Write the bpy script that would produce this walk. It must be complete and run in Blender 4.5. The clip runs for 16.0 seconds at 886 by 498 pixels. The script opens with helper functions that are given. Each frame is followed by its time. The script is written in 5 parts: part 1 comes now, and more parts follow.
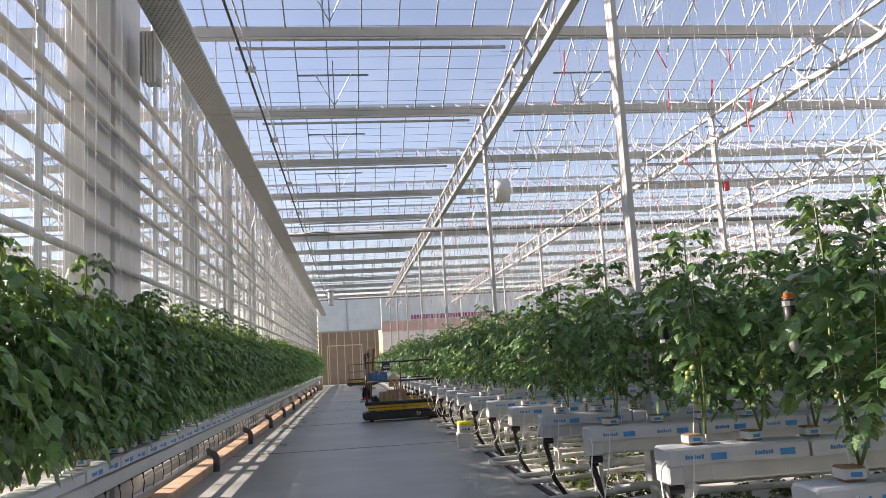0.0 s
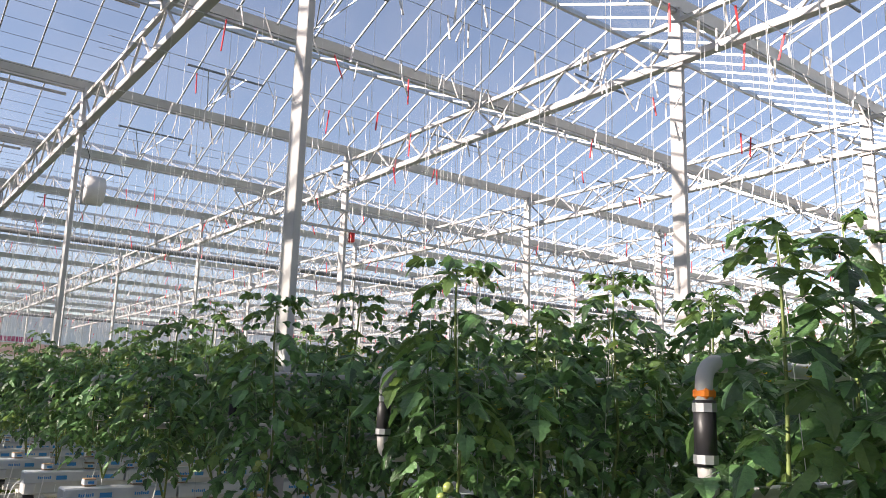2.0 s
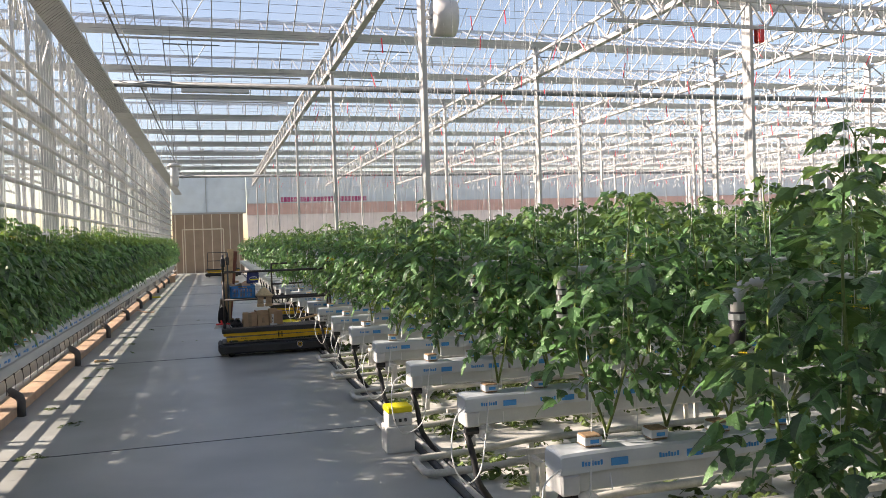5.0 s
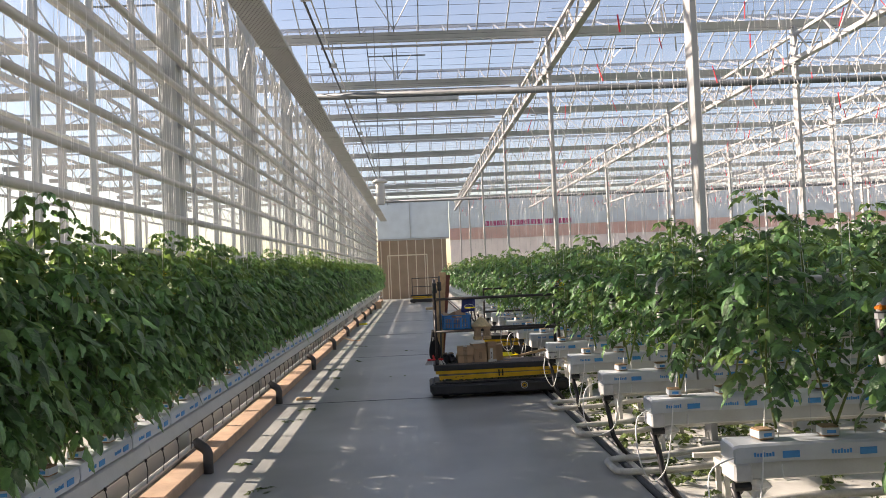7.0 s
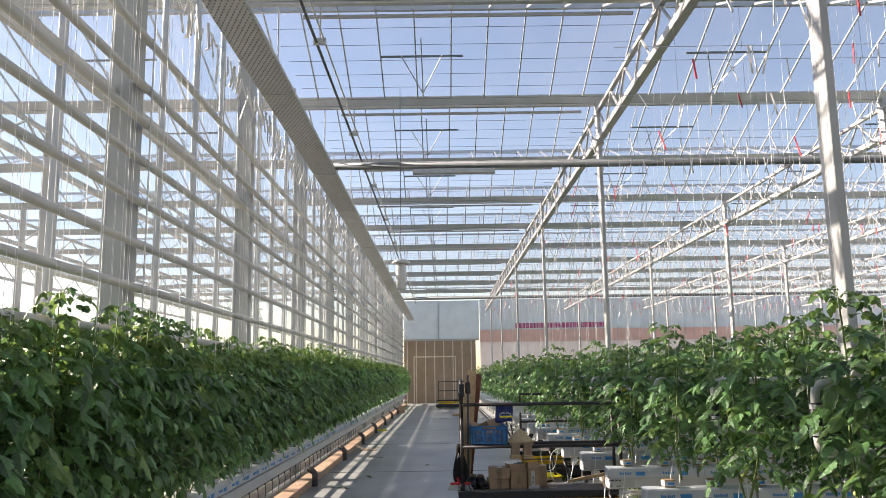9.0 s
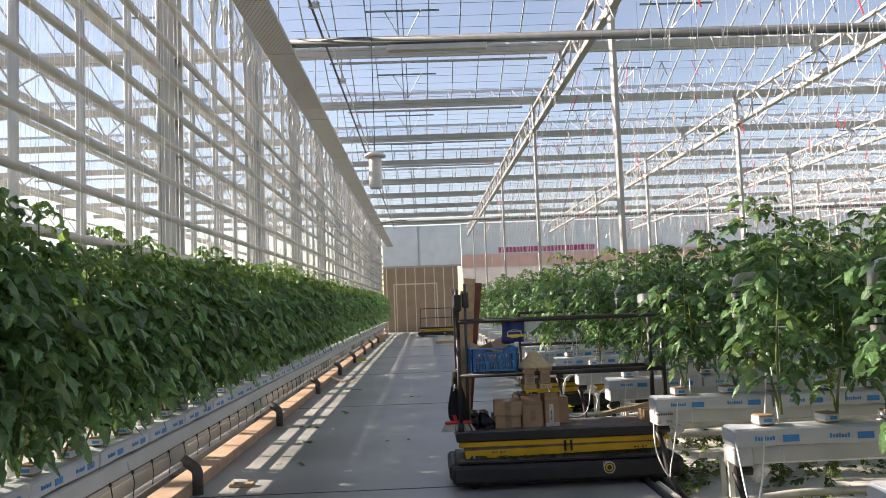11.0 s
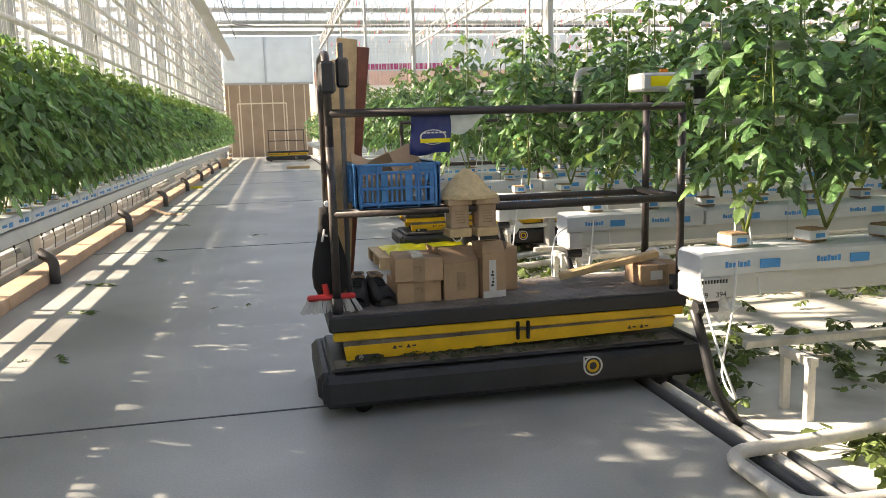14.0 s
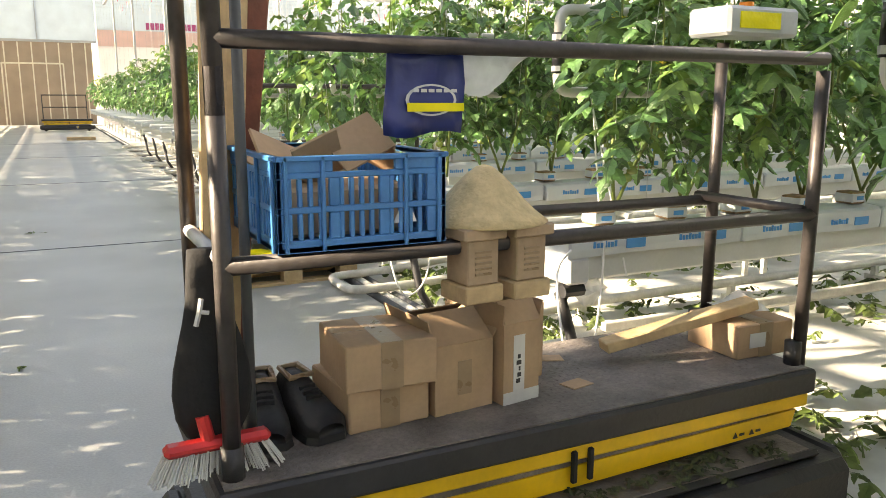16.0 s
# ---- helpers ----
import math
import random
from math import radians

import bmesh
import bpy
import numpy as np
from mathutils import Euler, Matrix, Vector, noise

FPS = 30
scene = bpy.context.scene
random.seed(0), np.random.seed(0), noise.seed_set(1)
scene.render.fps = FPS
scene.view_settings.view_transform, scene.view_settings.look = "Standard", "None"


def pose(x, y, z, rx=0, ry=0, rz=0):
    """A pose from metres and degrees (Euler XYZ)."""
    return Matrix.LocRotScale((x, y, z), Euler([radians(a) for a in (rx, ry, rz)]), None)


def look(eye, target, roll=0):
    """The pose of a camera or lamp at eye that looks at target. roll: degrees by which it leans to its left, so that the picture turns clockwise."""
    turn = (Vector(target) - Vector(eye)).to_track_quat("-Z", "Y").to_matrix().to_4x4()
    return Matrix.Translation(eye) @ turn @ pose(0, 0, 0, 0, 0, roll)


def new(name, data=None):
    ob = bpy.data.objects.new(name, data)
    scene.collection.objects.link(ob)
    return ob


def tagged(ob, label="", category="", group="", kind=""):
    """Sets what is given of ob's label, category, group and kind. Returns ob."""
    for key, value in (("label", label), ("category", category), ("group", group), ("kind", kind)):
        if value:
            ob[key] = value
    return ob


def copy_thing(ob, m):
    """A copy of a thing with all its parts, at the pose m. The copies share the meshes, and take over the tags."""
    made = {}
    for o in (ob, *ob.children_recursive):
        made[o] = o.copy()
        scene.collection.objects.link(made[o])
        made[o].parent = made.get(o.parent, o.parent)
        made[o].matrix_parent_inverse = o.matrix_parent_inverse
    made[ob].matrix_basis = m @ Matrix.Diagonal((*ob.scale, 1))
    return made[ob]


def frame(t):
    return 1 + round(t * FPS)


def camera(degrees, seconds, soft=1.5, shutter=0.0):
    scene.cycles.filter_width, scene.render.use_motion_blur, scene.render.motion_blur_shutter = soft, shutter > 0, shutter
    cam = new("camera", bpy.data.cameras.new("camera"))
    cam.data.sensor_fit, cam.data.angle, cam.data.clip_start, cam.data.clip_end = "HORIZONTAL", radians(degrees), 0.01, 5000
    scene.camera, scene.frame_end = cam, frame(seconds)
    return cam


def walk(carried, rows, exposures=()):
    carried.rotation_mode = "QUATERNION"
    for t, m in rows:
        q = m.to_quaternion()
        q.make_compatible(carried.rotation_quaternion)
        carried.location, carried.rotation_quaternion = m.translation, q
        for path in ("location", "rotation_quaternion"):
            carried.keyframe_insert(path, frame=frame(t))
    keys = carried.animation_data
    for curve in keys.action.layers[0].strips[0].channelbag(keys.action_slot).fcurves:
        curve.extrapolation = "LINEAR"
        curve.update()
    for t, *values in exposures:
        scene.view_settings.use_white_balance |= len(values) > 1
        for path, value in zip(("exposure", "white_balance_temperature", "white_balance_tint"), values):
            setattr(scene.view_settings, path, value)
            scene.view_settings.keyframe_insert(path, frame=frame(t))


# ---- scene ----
# camera and walk
cam = camera(58.6, 16.0, soft=0.5)
PATH = [
    (0, (0.412, 2.121, 1.426), (0.657, 4.086, 1.704), -3.2),
    (0.5, (0.446, 2.696, 1.475), (0.745, 4.653, 1.762), -3.4),
    (1, (0.485, 3.378, 1.498), (0.926, 5.312, 1.753), -1.2),
    (1.5, (0.533, 3.928, 1.507), (1.273, 5.767, 1.776), 0.9),
    (2, (0.651, 4.509, 1.601), (1.842, 6.071, 1.983), 1.8),
    (2.5, (0.809, 5.085, 1.651), (2.309, 6.334, 2.087), 1.7),
    (3, (0.878, 5.77, 1.756), (2.318, 7.113, 2.105), 0.3),
    (3.5, (0.911, 6.406, 1.841), (2.201, 7.91, 2.11), -1.7),
    (4, (0.86, 6.957, 1.91), (1.956, 8.622, 2.085), -2.0),
    (4.5, (0.765, 7.424, 1.94), (1.599, 9.24, 2.016), -2.2),
    (5, (0.644, 8.049, 1.957), (1.204, 9.969, 1.926), -1.8),
    (5.2, (0.592, 8.28, 1.947), (1.055, 10.225, 1.874), -1.5),
    (7.3, (0.527, 10.796, 1.88), (0.594, 12.791, 1.999), -2.5),
    (7.5, (0.527, 11.01, 1.86), (0.604, 13.001, 2.04), -2.1),
    (8, (0.574, 11.586, 1.816), (0.653, 13.563, 2.107), -0.8),
    (8.5, (0.609, 12.238, 1.812), (0.663, 14.21, 2.144), -0.5),
    (9, (0.591, 12.802, 1.807), (0.595, 14.777, 2.122), -0.8),
    (9.2, (0.587, 13.061, 1.781), (0.576, 15.038, 2.083), -1.0),
    (11.3, (0.491, 15.408, 1.607), (0.567, 17.404, 1.716), -2.7),
    (11.5, (0.487, 15.6, 1.599), (0.565, 17.596, 1.685), -3.2),
    (12, (0.468, 16.203, 1.521), (0.555, 18.201, 1.523), -2.0),
    (12.5, (0.486, 16.74, 1.445), (0.604, 18.734, 1.342), -1.9),
    (13, (0.491, 17.271, 1.395), (0.673, 19.251, 1.176), -2.3),
    (13.5, (0.503, 17.849, 1.363), (0.8, 19.803, 1.054), -1.9),
    (14, (0.537, 18.392, 1.379), (0.942, 20.327, 1.074), -1.6),
    (14.5, (0.528, 18.958, 1.367), (1.038, 20.865, 1.05), -0.9),
    (15, (0.554, 19.513, 1.337), (1.178, 21.381, 0.988), -0.2),
    (15.5, (0.529, 20.044, 1.336), (1.278, 21.859, 0.958), 0.1),
    (16, (0.486, 20.518, 1.336), (1.357, 22.279, 0.961), 0.1),
]
EXPOSURES = [(0.0, 1.5, 7900, 26), (1.5, 1.52, 7800, 25), (2.5, 1.12, 7350, 22), (3.2, 1.1, 7350, 22), (4.2, 1.27, 7550, 22), (5.2, 1.54, 8000, 22), (7.3, 1.42, 8100, 24), (8.0, 1.45, 7900, 23), (9.2, 1.47, 7800, 22), (12.0, 1.52, 8300, 22), (12.5, 1.73, 8480, 22), (13.5, 2.17, 8880, 21), (14.0, 2.3, 9000, 21), (15.0, 2.4, 9300, 20), (16.0, 2.8, 10000, 18)]
walk(cam, [(t, look(eye, target, roll)) for t, eye, target, roll in PATH], EXPOSURES)

# world, sun, exposure
SUN_EL, SUN_AZ = 25.5, 162.0          # degrees; azimuth of the sun from +x, anticlockwise
world = bpy.data.worlds.new("world")
scene.world = world
world.use_nodes = True
wn = world.node_tree.nodes
sky = wn.new("ShaderNodeTexSky")
sky.sky_type = "NISHITA"
sky.sun_disc = False
sky.sun_elevation = radians(SUN_EL)
sky.sun_rotation = radians(90 - SUN_AZ)
sky.air_density, sky.dust_density, sky.ozone_density = 1.0, 0.5, 1.8
wn["Background"].inputs[1].default_value = 0.085
world.node_tree.links.new(sky.outputs[0], wn["Background"].inputs[0])
sun = new("sun", bpy.data.lights.new("sun", "SUN"))
sun.data.energy, sun.data.angle, sun.data.color = 5.0, radians(0.55), (1.0, 0.96, 0.90)
sd = Vector((math.cos(radians(SUN_AZ)) * math.cos(radians(SUN_EL)), math.sin(radians(SUN_AZ)) * math.cos(radians(SUN_EL)), math.sin(radians(SUN_EL))))
sun.matrix_world = look(sd * 60, (0, 0, 0))


# ---- materials ----
def mat(name, color, rough=0.6, metal=0.0, vary=0.15, scale=6.0, dark=None, spots=0.0, bump=0.1, bscale=60.0, transl=0.0, island=0.0, obvar=0.0, spec=0.5, alpha=1.0):
    """Principled surface: colour varied by two noises, bump, optional stains, translucency and per-piece variation."""
    m = bpy.data.materials.new(name)
    m.use_nodes = True
    nt = m.node_tree
    N, L = nt.nodes, nt.links
    b = N["Principled BSDF"]
    b.inputs["Roughness"].default_value, b.inputs["Metallic"].default_value = rough, metal
    b.inputs["Specular IOR Level"].default_value = spec
    tc = N.new("ShaderNodeTexCoord")
    n1, n2 = N.new("ShaderNodeTexNoise"), N.new("ShaderNodeTexNoise")
    for n, s, d in ((n1, scale, 5), (n2, bscale, 4)):
        n.inputs["Scale"].default_value, n.inputs["Detail"].default_value = s, d
        L.new(tc.outputs["Object"], n.inputs["Vector"])
    ramp = N.new("ShaderNodeValToRGB")
    c = Vector(color)
    lo = Vector(dark) if dark else c * (1 - vary)
    hi = Vector([min(1, v * (1 + vary * 0.7)) for v in c])
    ramp.color_ramp.elements[0].position, ramp.color_ramp.elements[1].position = 0.3, 0.7
    ramp.color_ramp.elements[0].color, ramp.color_ramp.elements[1].color = (*lo, 1), (*hi, 1)
    L.new(n1.outputs["Fac"], ramp.inputs["Fac"])
    out = ramp.outputs["Color"]

    def scaled(sock, src, amount):
        hv = N.new("ShaderNodeHueSaturation")
        mr = N.new("ShaderNodeMapRange")
        mr.inputs["To Min"].default_value, mr.inputs["To Max"].default_value = 1 - amount, 1 + amount
        L.new(src, mr.inputs["Value"])
        L.new(mr.outputs[0], hv.inputs["Value"])
        L.new(sock, hv.inputs["Color"])
        return hv.outputs["Color"]
    out = scaled(out, n2.outputs["Fac"], vary * 0.8)
    if island:
        ge = N.new("ShaderNodeNewGeometry")
        out = scaled(out, ge.outputs["Random Per Island"], island)
    if obvar:
        oi = N.new("ShaderNodeObjectInfo")
        out = scaled(out, oi.outputs["Random"], obvar)
    L.new(out, b.inputs["Base Color"])
    rr = N.new("ShaderNodeMapRange")
    rr.inputs["To Min"].default_value, rr.inputs["To Max"].default_value = max(0.02, rough - 0.12), min(1, rough + 0.12)
    L.new(n1.outputs["Fac"], rr.inputs["Value"])
    L.new(rr.outputs[0], b.inputs["Roughness"])
    if bump:
        bp = N.new("ShaderNodeBump")
        bp.inputs["Strength"].default_value, bp.inputs["Distance"].default_value = bump, 0.01
        L.new(n2.outputs["Fac"], bp.inputs["Height"])
        L.new(bp.outputs[0], b.inputs["Normal"])
    last = b.outputs[0]
    if transl:
        tr, mx = N.new("ShaderNodeBsdfTranslucent"), N.new("ShaderNodeMixShader")
        hv = N.new("ShaderNodeHueSaturation")
        hv.inputs["Hue"].default_value, hv.inputs["Saturation"].default_value, hv.inputs["Value"].default_value = 0.475, 1.1, 1.5
        L.new(out, hv.inputs["Color"])
        L.new(hv.outputs[0], tr.inputs["Color"])
        mx.inputs[0].default_value = transl
        L.new(last, mx.inputs[1])
        L.new(tr.outputs[0], mx.inputs[2])
        last = mx.outputs[0]
    if alpha < 1:
        tp, mx = N.new("ShaderNodeBsdfTransparent"), N.new("ShaderNodeMixShader")
        mx.inputs[0].default_value = alpha
        L.new(tp.outputs[0], mx.inputs[1])
        L.new(last, mx.inputs[2])
        last = mx.outputs[0]
    L.new(last, N["Material Output"].inputs["Surface"])
    return m


def glass_mat(name, tint, haze=0.0):
    """Thin clear pane: straight-through glass with Fresnel gloss and a little dust."""
    m = bpy.data.materials.new(name)
    m.use_nodes = True
    N, L = m.node_tree.nodes, m.node_tree.links
    N.remove(N["Principled BSDF"])
    tp, gl, mx, fr = N.new("ShaderNodeBsdfTransparent"), N.new("ShaderNodeBsdfGlossy"), N.new("ShaderNodeMixShader"), N.new("ShaderNodeLayerWeight")
    tp.inputs[0].default_value = (*tint, 1)
    gl.inputs["Roughness"].default_value = 0.03
    fr.inputs["Blend"].default_value = 0.5
    pw, sc = N.new("ShaderNodeMath"), N.new("ShaderNodeMath")
    pw.operation, sc.operation = "POWER", "MULTIPLY"
    pw.inputs[1].default_value, sc.inputs[1].default_value = 5.0, 0.3
    L.new(fr.outputs["Facing"], pw.inputs[0])
    L.new(pw.outputs[0], sc.inputs[0])
    L.new(sc.outputs[0], mx.inputs[0])
    L.new(tp.outputs[0], mx.inputs[1])
    L.new(gl.outputs[0], mx.inputs[2])
    df, tl, md, mh, nz, tc, mr = (N.new("ShaderNodeBsdfDiffuse"), N.new("ShaderNodeBsdfTranslucent"), N.new("ShaderNodeMixShader"), N.new("ShaderNodeMixShader"),
                                  N.new("ShaderNodeTexNoise"), N.new("ShaderNodeTexCoord"), N.new("ShaderNodeMapRange"))
    df.inputs[0].default_value = tl.inputs[0].default_value = (0.8, 0.82, 0.85, 1)
    L.new(df.outputs[0], md.inputs[1])
    L.new(tl.outputs[0], md.inputs[2])
    md.inputs[0].default_value = 0.5
    nz.inputs["Scale"].default_value, nz.inputs["Detail"].default_value = 0.9, 6
    L.new(tc.outputs["Object"], nz.inputs["Vector"])
    mr.inputs["From Min"].default_value, mr.inputs["From Max"].default_value = 0.35, 0.75
    mr.inputs["To Min"].default_value, mr.inputs["To Max"].default_value = haze * 0.3, haze * 1.8
    L.new(nz.outputs["Fac"], mr.inputs["Value"])
    L.new(mr.outputs[0], mh.inputs[0])
    L.new(mx.outputs[0], mh.inputs[1])
    L.new(md.outputs[0], mh.inputs[2])
    L.new(mh.outputs[0], N["Material Output"].inputs["Surface"])
    return m


STEEL = mat("white_coated_steel", (0.41, 0.41, 0.4), 0.42, 0.0, 0.06, 3.0, bump=0.03)
PANEL = mat("white_panel", (0.55, 0.55, 0.53), 0.5, 0, 0.06, 2.0, bump=0.03)
ALU = mat("aluminium", (0.45, 0.47, 0.48), 0.4, 0.6, 0.08, 4.0, bump=0.03)
GALV = mat("galvanised_tray", (0.5, 0.51, 0.5), 0.55, 0.4, 0.12, 9.0, bump=0.05)
GREYPOST = mat("grey_wall_post", (0.36, 0.385, 0.385), 0.5, 0.1, 0.08, 3.0, bump=0.03)
PIPEWHITE = mat("white_painted_pipe", (0.5, 0.49, 0.465), 0.4, 0, 0.08, 5.0, bump=0.04)
PIPEOLD = mat("worn_white_pipe", (0.62, 0.6, 0.55), 0.55, 0, 0.22, 9.0, bump=0.12)
DARKPIPE = mat("dark_pipe", (0.16, 0.18, 0.19), 0.5, 0.2, 0.15, 8.0)
CABLE = mat("dark_cable", (0.08, 0.085, 0.09), 0.6)
CONCRETE = mat("concrete", (0.365, 0.375, 0.36), 0.4, 0, 0.28, 0.8, bump=0.12, bscale=90)
GROUND = mat("ground_outside", (0.3, 0.29, 0.25), 0.9, 0, 0.25, 0.5)
SHEET = mat("white_ground_sheet", (0.60, 0.59, 0.55), 0.6, 0, 0.2, 2.2, bump=0.35, bscale=9)
KERB = mat("brown_kerb", (0.46, 0.31, 0.21), 0.75, 0, 0.2, 5.0, bump=0.15)
SLAB = mat("white_slab_film", (0.56, 0.60, 0.63), 0.35, 0, 0.08, 6, bump=0.25, bscale=14)
GUTTER = mat("white_growing_gutter", (0.55, 0.56, 0.54), 0.4, 0, 0.08, 5)
BLUEPRINT = mat("blue_print", (0.03, 0.28, 0.62), 0.45, 0, 0.08, 20, bump=0)
CUBE = mat("brown_growing_cube", (0.33, 0.21, 0.12), 0.9, 0, 0.3, 30, bump=0.5, bscale=120)
BLACKHOSE = mat("black_hose", (0.02, 0.02, 0.022), 0.45, 0, 0.2, 20)
LEAF = mat("tomato_leaf", (0.1, 0.222, 0.078), 0.34, 0, 0.3, 14, bump=1.0, bscale=60, transl=0.27, island=0.6, obvar=0.14, spec=0.6)
YOUNG = mat("young_leaf", (0.135, 0.24, 0.075), 0.38, 0, 0.2, 14, bump=0.8, bscale=55, transl=0.34, spec=0.4, island=0.3)
STEM = mat("green_stem", (0.16, 0.22, 0.06), 0.55, 0, 0.25, 30)
FRUIT = mat("unripe_tomato", (0.32, 0.40, 0.12), 0.25, 0, 0.15, 12, bump=0.02, island=0.2)
FLOWER = mat("yellow_flower", (0.8, 0.62, 0.03), 0.5, 0, 0.1, 20, transl=0.2)
LITTER = mat("cut_leaves", (0.10, 0.15, 0.04), 0.7, 0, 0.35, 8, transl=0.15, island=0.5)
CRUMB = mat("dry_leaf_crumbs", (0.045, 0.06, 0.022), 0.8, 0, 0.4, 8, island=0.6)
TWINE = mat("white_twine", (0.8, 0.8, 0.78), 0.6, 0, 0.05, 10, bump=0)
RED = mat("red_plastic", (0.62, 0.03, 0.03), 0.4, 0, 0.1, 12)
PINKCLIP = mat("red_tag", (0.75, 0.07, 0.08), 0.5, 0, 0.15, 12, transl=0.2, island=0.3)
WHITEP = mat("white_plastic", (0.6, 0.6, 0.59), 0.4, 0, 0.08, 8, bump=0.05)
GREYP = mat("grey_plastic", (0.45, 0.47, 0.48), 0.45, 0, 0.1, 8)
YELLOW = mat("yellow_paint", (0.75, 0.44, 0.015), 0.4, 0, 0.14, 7, bump=0.06)
YELLOWP = mat("yellow_film", (0.85, 0.72, 0.02), 0.35, 0, 0.15, 9, bump=0.6, bscale=22)
BLACKP = mat("black_moulded_plastic", (0.022, 0.022, 0.024), 0.5, 0, 0.3, 9, bump=0.2)
DARKSTEEL = mat("brown_black_tube", (0.055, 0.047, 0.045), 0.45, 0.3, 0.3, 16, bump=0.1)
DECK = mat("deck_plate", (0.19, 0.165, 0.15), 0.7, 0.2, 0.45, 7, bump=0.5, bscale=80)
BLUECRATE = mat("blue_crate", (0.025, 0.19, 0.44), 0.4, 0, 0.15, 12, bump=0.08)
CARD = mat("cardboard", (0.44, 0.29, 0.18), 0.85, 0, 0.12, 9, bump=0.12, bscale=70)
TAPE = mat("brown_tape", (0.30, 0.20, 0.12), 0.3, 0, 0.1, 20)
WOOD = mat("pale_wood", (0.52, 0.36, 0.2), 0.7, 0, 0.22, 11, bump=0.2)
BLOCKWOOD = mat("brown_fibre_block", (0.42, 0.29, 0.19), 0.8, 0, 0.18, 12, bump=0.2)
REDWOOD = mat("red_brown_wood", (0.2, 0.06, 0.035), 0.6, 0, 0.3, 10, bump=0.2)
STRAW = mat("woven_straw", (0.6, 0.45, 0.25), 0.8, 0, 0.18, 30, bump=0.4, bscale=90)
CLOTH = mat("black_cloth", (0.012, 0.012, 0.013), 0.9, 0, 0.3, 12, bump=0.4, bscale=30)
BLUEBAG = mat("navy_bag", (0.02, 0.035, 0.17), 0.35, 0, 0.2, 9, bump=0.4, bscale=15)
CLEARBAG = mat("milky_film", (0.75, 0.76, 0.77), 0.3, 0, 0.2, 14, bump=0.6, bscale=16, transl=0.3, alpha=0.7)
MILKY = mat("milky_sheet", (0.5, 0.55, 0.6), 0.45, 0, 0.08, 1.5, transl=0.35)
ENDBOARD = mat("brown_board", (0.36, 0.26, 0.19), 0.8, 0, 0.14, 1.5)
BATTEN = mat("cream_batten", (0.72, 0.64, 0.5), 0.7, 0, 0.1, 4)
CURTAIN = mat("white_curtain", (0.66, 0.64, 0.63), 0.6, 0, 0.06, 2, transl=0.3)
FARWALL = mat("grey_white_sheet", (0.4, 0.39, 0.38), 0.7, 0, 0.1, 1.2)
PINKBAND = mat("pale_pink_band", (0.66, 0.5, 0.44), 0.6, 0, 0.08, 2, transl=0.2)
MAGENTA = mat("magenta_letters", (0.5, 0.07, 0.2), 0.6)
ORANGE = mat("orange_plastic", (0.85, 0.22, 0.02), 0.4, 0, 0.1, 10)
BRISTLE = mat("grey_bristle", (0.6, 0.6, 0.58), 0.8)
INK = mat("dark_ink", (0.03, 0.03, 0.03), 0.6, bump=0)
ROOFGLASS = glass_mat("roof_glass", (0.93, 0.95, 0.97), 0.05)
WALLGLASS = glass_mat("wall_glass", (0.95, 0.97, 0.97), 0.03)


